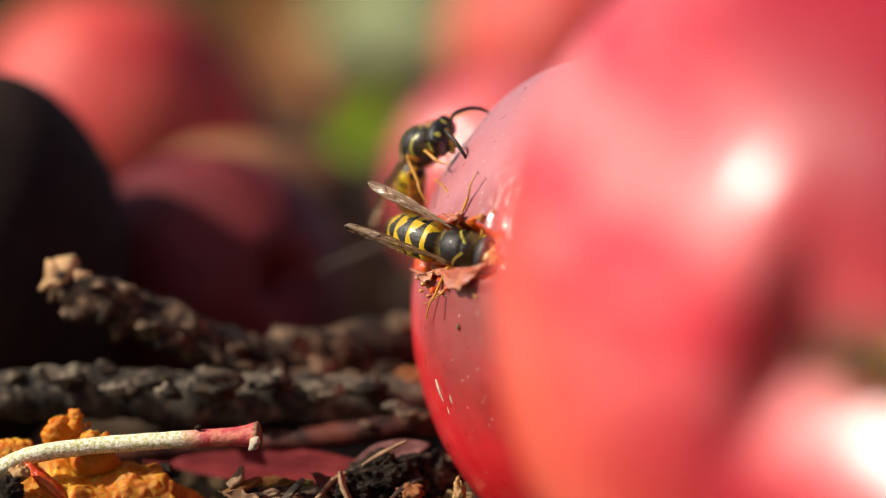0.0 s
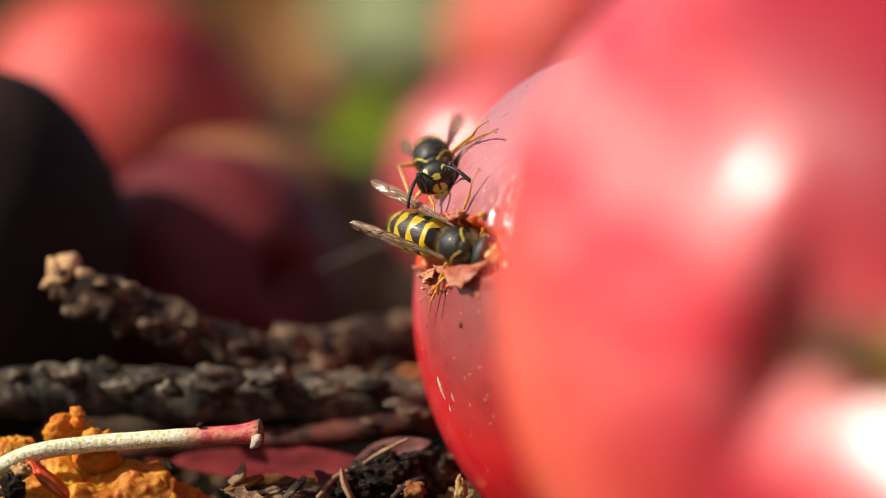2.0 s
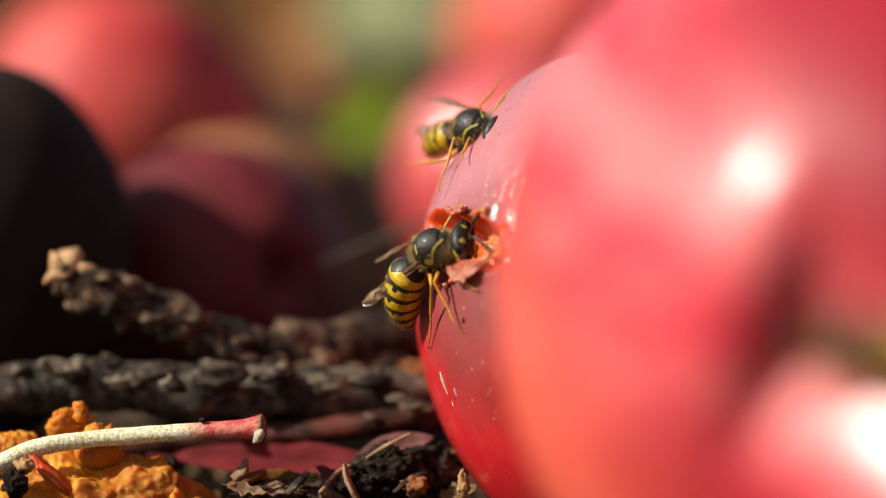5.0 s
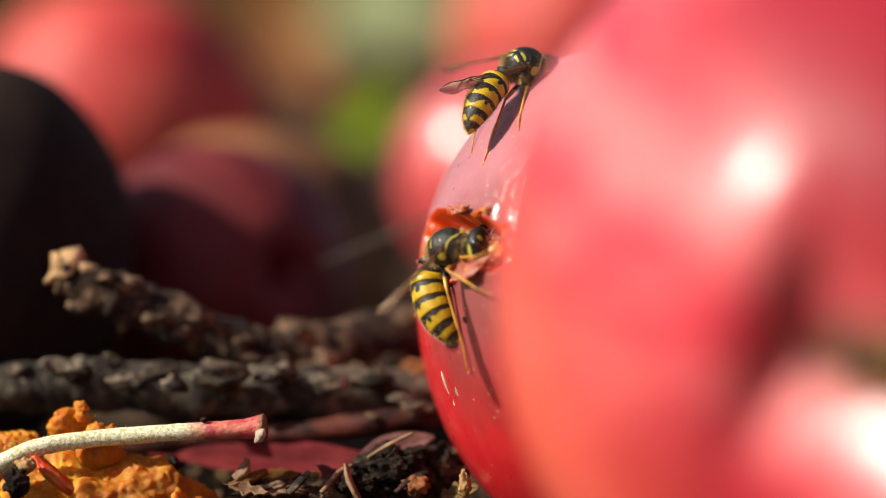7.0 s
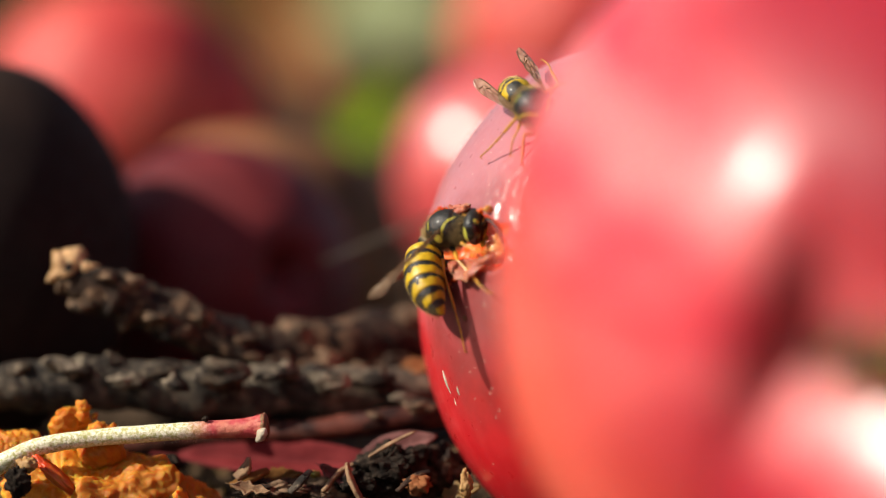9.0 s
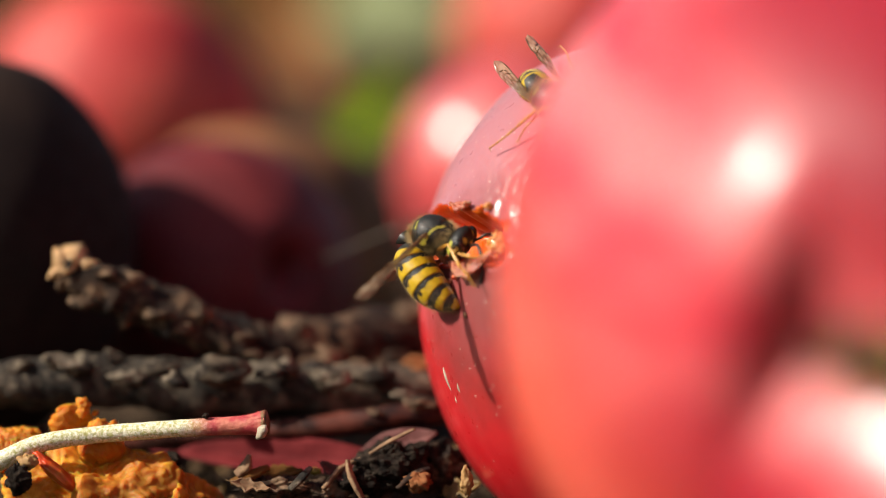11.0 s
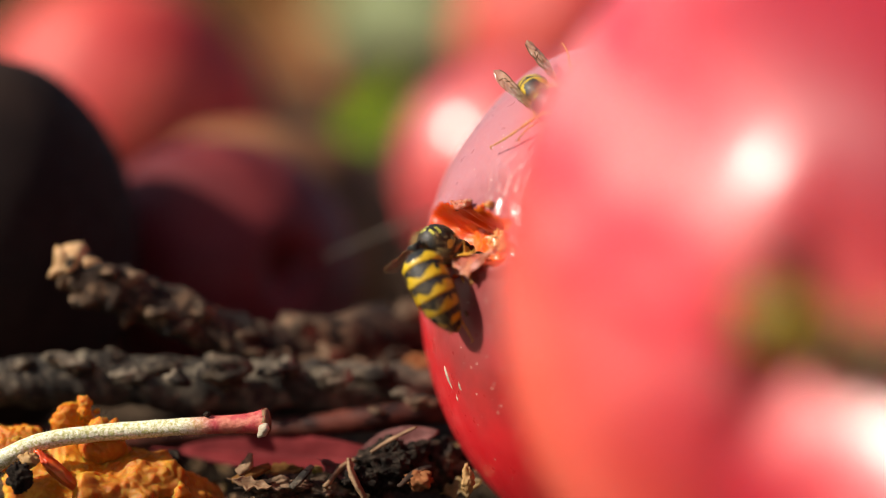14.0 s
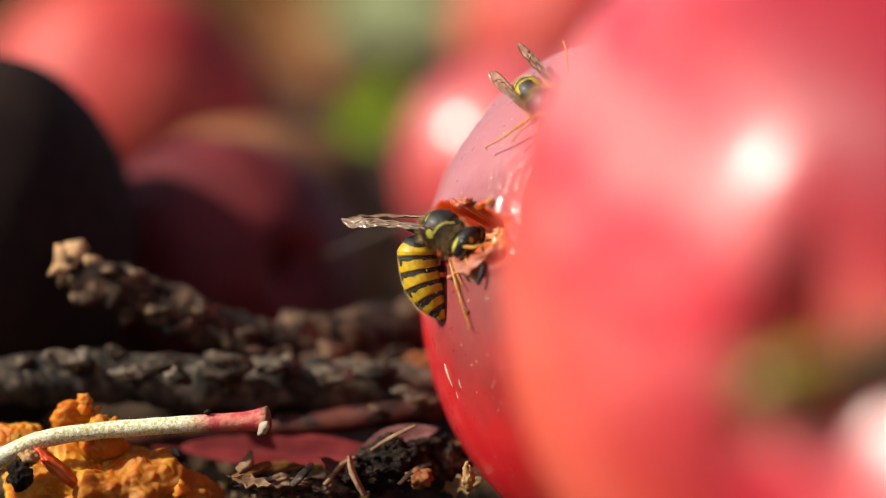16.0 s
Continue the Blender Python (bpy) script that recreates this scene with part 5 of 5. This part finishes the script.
def motions():
    act(W_HOLE, [
        (0, (0.00133, -0.00855, 0.02937), (0.71, -0.10, 0.70), (-0.5, 0.25, 0.8), (-0.64, 0.18, -0.75), (30, 0, 0), (-0.79, 0.39, -0.47), (-0.91, 0.30, -0.29)),
        (1.5, (0.00122, -0.00856, 0.02922), (0.69, -0.13, 0.71), (-0.5, 0.25, 0.8), (-0.64, 0.18, -0.75), (35, 0, 0), (-0.78, 0.40, -0.48), (-0.89, 0.31, -0.34)),
        (2.5, (0.00066, -0.00854, 0.02960), (0.68, -0.16, 0.72), (-0.45, 0.25, 0.85), (-0.62, 0.11, -0.78), (15, 0, 0), (-0.71, 0.31, -0.63), (-0.79, 0.21, -0.57)),
        (3.0, (-0.00035, -0.00854, 0.02953), (0.71, -0.08, 0.70), (-0.45, 0.25, 0.85), (-0.43, -0.11, -0.90), (-10, 0, 0), (-0.61, 0.12, -0.78), (-0.68, -0.00, -0.73)),
        (3.5, (-0.00074, -0.00755, 0.02935), (0.76, -0.03, 0.65), (-0.4, 0.25, 0.88), (-0.39, -0.21, -0.89), (-22, 0, 0), (-0.60, -0.00, -0.80), (-0.65, -0.13, -0.75)),
        (4.0, (-0.00112, -0.00759, 0.02884), (0.81, 0.11, 0.58), (-0.4, 0.5, 0.78), (-0.21, -0.54, -0.82), (-15, 0, 0), (-0.54, -0.17, -0.83), (-0.61, -0.39, -0.69)),
        (4.2, (-0.00109, -0.00760, 0.02873), (0.82, 0.15, 0.55), (-0.4, 0.5, 0.78), (-0.14, -0.64, -0.75), (-12, 0, 0), (-0.49, -0.22, -0.84), (-0.59, -0.46, -0.67)),
        (5.2, (-0.00111, -0.00860, 0.02877), (0.87, 0.32, 0.37), (-0.5, 0.7, 0.5), (0.00, -0.86, -0.52), (5, 0, 0), (-0.51, -0.39, -0.77), (-0.60, -0.51, -0.62)),
        (6.3, (0.00006, -0.00860, 0.02875), (0.87, 0.32, 0.37), (-0.45, 0.85, 0.25), (0.30, -0.85, 0.44), (15, 0, 0), (-0.55, -0.59, -0.59), (-0.64, -0.47, 0.60)),
        (7.0, (0.00005, -0.00860, 0.02875), (0.87, 0.32, 0.37), (-0.45, 0.85, 0.25), (0.38, -0.85, 0.37), (15, 0, 0), (-0.46, -0.62, -0.63), (-0.56, -0.51, 0.66)),
        (7.5, (-0.00023, -0.00860, 0.02874), (0.87, 0.32, 0.37), (-0.45, 0.85, 0.25), (0.34, -0.83, 0.43), (15, 0, 0), (-0.49, -0.74, -0.47), (-0.59, -0.62, 0.52)),
        (8.0, (-0.00058, -0.00858, 0.02900), (0.81, 0.45, 0.38), (-0.45, 0.85, 0.28), (0.32, -0.90, 0.31), (8, 0, 0), (-0.49, -0.72, -0.49), (-0.59, -0.60, 0.54)),
        (8.5, (-0.00063, -0.00853, 0.02969), (0.87, 0.29, 0.40), (-0.5, 0.8, 0.3), (0.49, -0.74, 0.45), (5, 0, 0), (-0.55, -0.61, -0.57), (-0.65, -0.49, 0.58)),
        (9.0, (-0.00025, -0.00850, 0.03020), (0.84, 0.29, 0.46), (-0.45, 0.85, 0.3), (0.17, -0.72, 0.68), (15, 0, 0), (-0.49, -0.64, -0.59), (-0.59, -0.52, 0.62)),
        (9.2, (-0.00026, -0.00850, 0.03019), (0.84, 0.27, 0.47), (-0.45, 0.85, 0.3), (0.21, -0.73, 0.65), (15, 0, 0), (-0.49, -0.64, -0.59), (-0.59, -0.52, 0.62)),
        (10.2, (-0.00106, -0.00854, 0.02965), (0.81, 0.13, 0.58), (-0.35, 0.9, 0.3), (0.34, -0.72, 0.60), (20, 0, 0), (-0.51, -0.60, -0.61), (-0.61, -0.49, 0.62)),
        (11.3, (-0.00202, -0.00855, 0.02942), (0.92, -0.05, 0.40), (-0.3, 0.92, 0.25), (0.64, -0.70, 0.30), (25, 0, 0), (-0.50, -0.60, -0.62), (-0.60, -0.49, 0.64)),
        (11.5, (-0.00299, -0.00858, 0.02901), (0.85, 0.22, 0.45), (-0.35, 0.9, 0.3), (0.76, -0.60, 0.25), (22, 0, 0), (-0.47, -0.66, -0.59), (-0.57, -0.54, 0.62)),
        (12.0, (-0.00139, -0.00852, 0.02976), (0.92, -0.02, 0.40), (-0.25, 0.93, 0.25), (0.64, -0.71, 0.30), (25, 0, 0), (-0.62, -0.41, -0.66), (-0.72, -0.30, 0.62)),
        (12.5, (-0.00156, -0.00852, 0.02990), (0.90, -0.08, 0.42), (-0.2, 0.95, 0.25), (0.63, -0.73, 0.25), (25, 0, 0), (-0.61, -0.44, -0.66), (-0.71, -0.33, 0.63)),
        (13.0, (-0.00184, -0.00854, 0.02967), (0.90, -0.08, 0.42), (-0.2, 0.95, 0.25), (0.63, -0.74, 0.20), (25, 0, 0), (-0.64, -0.29, -0.71), (-0.74, -0.17, 0.65)),
        (13.5, (-0.00215, -0.00854, 0.02961), (0.80, 0.33, 0.48), (-0.3, 0.9, 0.3), (0.53, -0.82, 0.20), (20, 0, 0), (-0.47, -0.60, -0.65), (-0.57, -0.48, 0.66)),
        (14.0, (-0.00122, -0.00863, 0.02862), (0.61, -0.16, -0.77), (-0.3, 0.85, 0.4), (0.45, -0.87, 0.18), (25, 0, 0), (-0.37, -0.39, -0.84), (-0.34, -0.45, -0.83)),
        (14.5, (-0.00081, -0.00853, 0.02956), (0.88, -0.08, 0.47), (-0.2, 0.93, 0.3), (0.50, -0.83, 0.20), (25, 0, 0), (-0.52, -0.42, -0.75), (-0.61, -0.30, -0.73)),
        (15.0, (-0.00112, -0.00855, 0.02946), (0.90, -0.10, 0.40), (-0.15, 0.95, 0.25), (0.50, -0.84, 0.15), (25, 0, 0), (-0.60, -0.42, -0.69), (-0.69, -0.30, -0.65)),
        (15.5, (-0.00080, -0.00852, 0.02980), (0.90, -0.10, 0.40), (-0.12, 0.96, 0.25), (0.44, -0.88, 0.12), (25, 0, 0), (-0.80, -0.09, -0.59), (-0.79, -0.03, -0.62)),
        (16, (-0.00083, -0.00854, 0.02963), (0.84, -0.15, 0.50), (-0.1, 0.97, 0.25), (0.30, -0.93, 0.15), (25, 0, 0), (-0.83, -0.03, -0.55), (-0.81, 0.03, -0.58)),
    ], BITTEN_C, BITTEN_R + 0.0003, 0.0012, 1.1, [(0, 2.6, 1, (0.00281, -0.00926, 0.03565)), (0, 2.6, 4, (-0.00135, -0.00772, 0.02367)), (0, 2.6, 5, (-0.00055, -0.009, 0.02607)), (2.9, 3.6, 4, (-0.00149, -0.0074, 0.02289)), (3.9, 4.3, 4, (-0.00028, -0.00966, 0.02279)), (3.9, 4.3, 5, (-0.0024, -0.00506, 0.02243)), (6.3, 9.3, 5, (0.00154, -0.01159, 0.01902)), (6.3, 9.3, 4, (0.00324, -0.01399, 0.02545)), (6.3, 9.3, 3, (0.00297, -0.01312, 0.02878)), (11.2, 13.6, 2, (5e-05, -0.00976, 0.0201)), (11.2, 13.6, 4, (0.00196, -0.01264, 0.02545), (0.9, 0.3, 0.3)), (11.2, 13.6, 5, (0.00105, -0.01157, 0.0249), (0.9, 0.0, -0.5)), (11.2, 16, 3, (0.00277, -0.01288, 0.02885)), (13.9, 16, 2, (0.00174, -0.01228, 0.02108), (0.4, 0.0, 0.9)), (13.9, 16, 4, (0.00155, -0.01211, 0.02583), (0.9, 0.3, 0.3)), (13.9, 16, 5, (0.00064, -0.01097, 0.02545), (0.9, 0.0, -0.5))])
    act(W_TOP, [
        (0, (-0.00188, 0.00103, 0.03743), (0.52, 0.48, 0.71), (-0.75, 0.55, 0.2), (0.11, -0.79, -0.61), (25, 0, 0), (-0.39, -0.68, -0.62), (-0.38, -0.70, -0.61)),
        (0.5, (-0.00178, 0.00103, 0.03743), (0.55, 0.35, 0.76), (-0.7, 0.6, 0.2), (0.07, -0.75, -0.66), (25, 0, 0), (-0.39, -0.66, -0.64), (-0.38, -0.67, -0.63)),
        (1.0, (-0.00158, 0.00103, 0.03725), (0.45, 0.06, 0.89), (-0.5, 0.8, 0.3), (-0.25, -0.68, -0.69), (8, 0, 0), (-0.29, -0.54, -0.79), (-0.34, -0.59, -0.74)),
        (1.5, (-0.00144, -0.00099, 0.03725), (0.13, -0.23, 0.97), (-0.25, 0.85, 0.4), (-0.18, -0.36, -0.92), (15, 0, 0), (-0.05, -0.05, -1.00), (-0.29, -0.29, -0.91)),
        (2.0, (-0.00100, -0.00206, 0.03630), (0.16, -0.61, 0.77), (-0.25, 0.7, 0.65), (0.06, -0.50, -0.86), (-25, 0, 0), (0.12, 0.29, -0.95), (-0.12, 0.12, -0.99)),
        (2.5, (-0.00105, -0.00311, 0.03548), (0.21, -0.74, 0.64), (-0.25, 0.6, 0.75), (0.10, -0.44, -0.89), (-32, 0, 0), (0.12, 0.41, -0.90), (-0.06, 0.28, -0.96)),
        (3.0, (-0.00125, -0.00415, 0.03508), (0.32, -0.74, 0.59), (-0.25, 0.6, 0.75), (0.10, -0.43, -0.90), (-32, 0, 0), (0.07, 0.41, -0.91), (-0.10, 0.27, -0.96)),
        (3.5, (-0.00160, -0.00418, 0.03463), (0.48, -0.74, 0.46), (-0.25, 0.55, 0.8), (0.09, -0.43, -0.90), (-32, 0, 0), (0.01, 0.39, -0.92), (-0.12, 0.24, -0.96)),
        (4.0, (-0.00104, -0.00415, 0.03496), (0.58, -0.58, 0.57), (-0.3, 0.5, 0.8), (0.10, -0.43, -0.90), (-30, 0, 0), (-0.14, 0.29, -0.95), (-0.20, 0.19, -0.96)),
        (4.2, (-0.00035, -0.00415, 0.03504), (0.56, -0.56, 0.60), (-0.3, 0.5, 0.8), (0.10, -0.43, -0.90), (-30, 0, 0), (-0.16, 0.28, -0.95), (-0.21, 0.17, -0.96)),
        (5.2, (0.00275, -0.00183, 0.03947), (0.81, 0.08, 0.59), (-0.4, 0.75, 0.5), (-0.43, -0.43, -0.80), (10, 0, 0), (-0.54, -0.00, -0.84), (-0.59, -0.05, -0.81)),
        (6.3, (0.00573, -0.00262, 0.04263), (0.77, 0.06, -0.63), (0.1, 0.93, 0.3), (-0.36, -0.72, 0.60), (15, 0, 0), (-0.73, 0.05, -0.68), (-0.78, -0.03, 0.62)),
        (6.5, (0.00615, -0.00261, 0.04272), (0.77, 0.06, -0.63), (0.1, 0.93, 0.3), (-0.38, -0.68, 0.62), (15, 0, 0), (-0.73, 0.07, -0.68), (-0.84, -0.03, 0.54)),
        (7.0, (0.00633, -0.00255, 0.04353), (0.77, 0.03, -0.63), (0.1, 0.93, 0.3), (-0.40, -0.72, 0.57), (15, 0, 0), (-0.70, -0.16, -0.70), (-0.86, -0.22, 0.45)),
        (7.5, (0.00784, -0.00977, 0.04064), (0.65, -0.40, 0.65), (-0.2, 0.75, 0.6), (-0.34, -0.30, -0.89), (10, 0, 0), (-0.30, 0.25, -0.92), (-0.55, 0.28, 0.78)),
        (8.0, (0.00672, -0.01130, 0.04034), (0.52, -0.55, 0.66), (-0.25, 0.6, 0.75), (-0.04, -0.10, -0.99), (10, 0, 0), (-0.27, 0.36, -0.89), (-0.40, 0.25, -0.88)),
        (8.5, (0.00676, -0.01131, 0.04020), (0.52, -0.56, 0.64), (-0.25, 0.6, 0.75), (-0.06, -0.10, -0.99), (10, 0, 0), (-0.26, 0.32, -0.91), (-0.39, 0.20, -0.90)),
        (9.0, (0.00681, -0.01131, 0.04016), (0.52, -0.58, 0.63), (-0.25, 0.6, 0.75), (-0.03, -0.09, -1.00), (10, 0, 0), (-0.22, 0.40, -0.89), (-0.38, 0.28, -0.88)),
        (9.2, (0.00690, -0.01131, 0.04014), (0.52, -0.58, 0.63), (-0.25, 0.6, 0.75), (-0.01, -0.09, -1.00), (10, 0, 0), (-0.22, 0.40, -0.89), (-0.38, 0.28, -0.88)),
        (11.3, (0.00827, -0.01128, 0.04053), (0.52, -0.58, 0.63), (-0.25, 0.6, 0.75), (0.01, -0.09, -1.00), (10, 0, 0), (-0.30, 0.45, -0.84), (-0.35, 0.39, -0.85)),
        (12.5, (0.00820, -0.01128, 0.04056), (0.52, -0.58, 0.63), (-0.25, 0.6, 0.75), (0.01, -0.09, -1.00), (10, 0, 0), (-0.30, 0.45, -0.84), (-0.35, 0.40, -0.85)),
        (13.5, (0.00805, -0.01132, 0.04007), (0.52, -0.58, 0.63), (-0.25, 0.6, 0.75), (0.01, -0.09, -1.00), (10, 0, 0), (-0.30, 0.45, -0.84), (-0.35, 0.35, -0.87)),
        (14.5, (0.00813, -0.01132, 0.03993), (0.52, -0.58, 0.63), (-0.25, 0.6, 0.75), (0.01, -0.09, -1.00), (10, 0, 0), (-0.30, 0.44, -0.85), (-0.35, 0.34, -0.87)),
        (16, (0.00764, -0.01134, 0.03970), (0.52, -0.58, 0.63), (-0.25, 0.6, 0.75), (0.01, -0.09, -1.00), (10, 0, 0), (-0.32, 0.43, -0.84), (-0.35, 0.34, -0.87)),
    ], BITTEN_C, BITTEN_R + 0.0003, 0.0, 1.1, [(2, 4.3, 1, (0.00368, -0.00595, 0.03962)), (2, 4.3, 2, (0.00421, -0.0081, 0.0387)), (2, 4.3, 4, (-0.00019, -0.00779, 0.03099)), (2, 4.3, 5, (-0.00174, -0.00443, 0.03041)), (7.9, 9.3, 5, (0.00247, -0.00828, 0.03616)), (7.9, 9.3, 4, (0.00486, -0.01118, 0.03637)), (11.2, 16, 5, (0.00318, -0.00883, 0.03668)), (11.2, 16, 4, (0.00543, -0.011, 0.03731)), (6.3, 7.1, 5, (0.00240, -0.00800, 0.03450), (-0.7, 0.2, 0.6)), (7.3, 7.6, 5, (0.00255, -0.0077, 0.0361), (-0.7, 0.2, 0.6)), (6.3, 7.1, 4, (0.0057, -0.00845, 0.03838)), (7.3, 7.6, 4, (0.00500, -0.00880, 0.0367)), (6.3, 7.6, 2, (0.00187, -0.0045, 0.03640))])
    act(W_NEAR, settled([
        (0, (0.02836, -0.07370, 0.02960), (-0.8, 0, -0.4), (0.1, 0.75, 0.6), (0.75, 0, 0.5), (20, 0, 0), (0.8, 0.3, 0.3), (0.8, -0.2, 0.4)),
        (3.5, (0.02730, -0.07366, 0.03009), (-0.8, 0, -0.4), (0.1, 0.75, 0.6), (0.75, 0, 0.5), (20, 0, 0), (0.8, 0.3, 0.3), (0.8, -0.2, 0.4)),
        (7, (0.02819, -0.07378, 0.02849), (-0.8, 0, -0.4), (0.1, 0.75, 0.6), (0.75, 0, 0.5), (20, 0, 0), (0.8, 0.3, 0.3), (0.8, -0.2, 0.4)),
        (9, (0.02828, -0.07380, 0.02811), (-0.8, 0, -0.4), (0.1, 0.75, 0.6), (0.75, 0, 0.5), (20, 0, 0), (0.8, 0.3, 0.3), (0.8, -0.2, 0.4)),
        (12.5, (0.02786, -0.07381, 0.02794), (-0.8, 0, -0.4), (0.1, 0.75, 0.6), (0.75, 0, 0.5), (20, 0, 0), (0.8, 0.3, 0.3), (0.8, -0.2, 0.4)),
        (12.7, (0.03080, -0.07850, 0.02900), (-0.60, 0.70, -0.30), (-0.10, 0.50, 0.80), (0.60, -0.60, 0.40), (20, 0, 0), (0.70, -0.45, 0.65), (0.50, -0.75, 0.60)),
        (12.9, (0.03280, -0.08100, 0.02950), (0.20, 0.95, 0.10), (-0.40, 0.10, 0.83), (-0.20, -0.90, 0.20), (20, 0, 0), (-0.10, -0.75, 0.45), (-0.30, -1.05, 0.40)),
        (13.1, (0.03280, -0.08120, 0.02850), (0.75, 0.50, 0.40), (-0.55, 0.05, 0.83), (-0.60, -0.30, 0.00), (20, 0, 0), (-0.50, -0.15, 0.25), (-0.70, -0.45, 0.20)),
        (13.3, (0.03030, -0.08030, 0.02800), (0.75, -0.45, 0.45), (-0.55, 0.05, 0.83), (-0.60, 0.70, -0.10), (20, 0, 0), (-0.50, 0.85, 0.15), (-0.70, 0.55, 0.10)),
        (13.6, (0.02719, -0.07906, 0.02815), (0.70, -0.55, 0.45), (-0.55, 0.05, 0.83), (-0.60, 0.72, -0.10), (20, 0, 0), (-0.50, 0.87, 0.15), (-0.70, 0.57, 0.10)),
        (13.9, (0.02514, -0.07825, 0.02793), (0.80, -0.35, 0.50), (-0.55, 0.05, 0.83), (-0.85, 0.42, -0.20), (20, 0, 0), (-0.75, 0.57, 0.05), (-0.95, 0.27, 0.00)),
        (14.1, (0.02444, -0.07776, 0.02690), (0.83, -0.20, 0.50), (-0.55, 0.05, 0.83), (-0.90, 0.25, -0.20), (20, 0, 0), (-0.80, 0.40, 0.05), (-1.00, 0.10, 0.00)),
        (14.3, (0.02456, -0.07790, 0.02643), (0.83, 0.05, 0.50), (-0.55, 0.05, 0.83), (-0.93, -0.06, -0.20), (20, 0, 0), (-0.83, 0.09, 0.05), (-1.03, -0.21, 0.00)),
        (14.5, (0.02462, -0.07786, 0.02720), (0.75, 0.45, 0.45), (-0.55, 0.05, 0.83), (-0.80, -0.50, -0.20), (20, 0, 0), (-0.70, -0.35, 0.05), (-0.90, -0.65, 0.00)),
        (15.0, (0.02462, -0.07790, 0.02672), (0.78, 0.35, 0.45), (-0.55, 0.05, 0.83), (-0.86, -0.38, -0.20), (20, 0, 0), (-0.76, -0.23, 0.05), (-0.96, -0.53, 0.00)),
        (15.5, (0.02459, -0.07788, 0.02672), (0.78, 0.32, 0.45), (-0.55, 0.05, 0.83), (-0.87, -0.34, -0.20), (20, 0, 0), (-0.77, -0.19, 0.05), (-0.97, -0.49, 0.00)),
        (16, (0.02491, -0.07806, 0.02706), (0.78, 0.32, 0.45), (-0.55, 0.05, 0.83), (-0.88, -0.32, -0.20), (20, 0, 0), (-0.78, -0.17, 0.05), (-0.98, -0.47, 0.00)),
    ], near_apple, 0.0022), NEAR_C, NEAR_R)


motions()
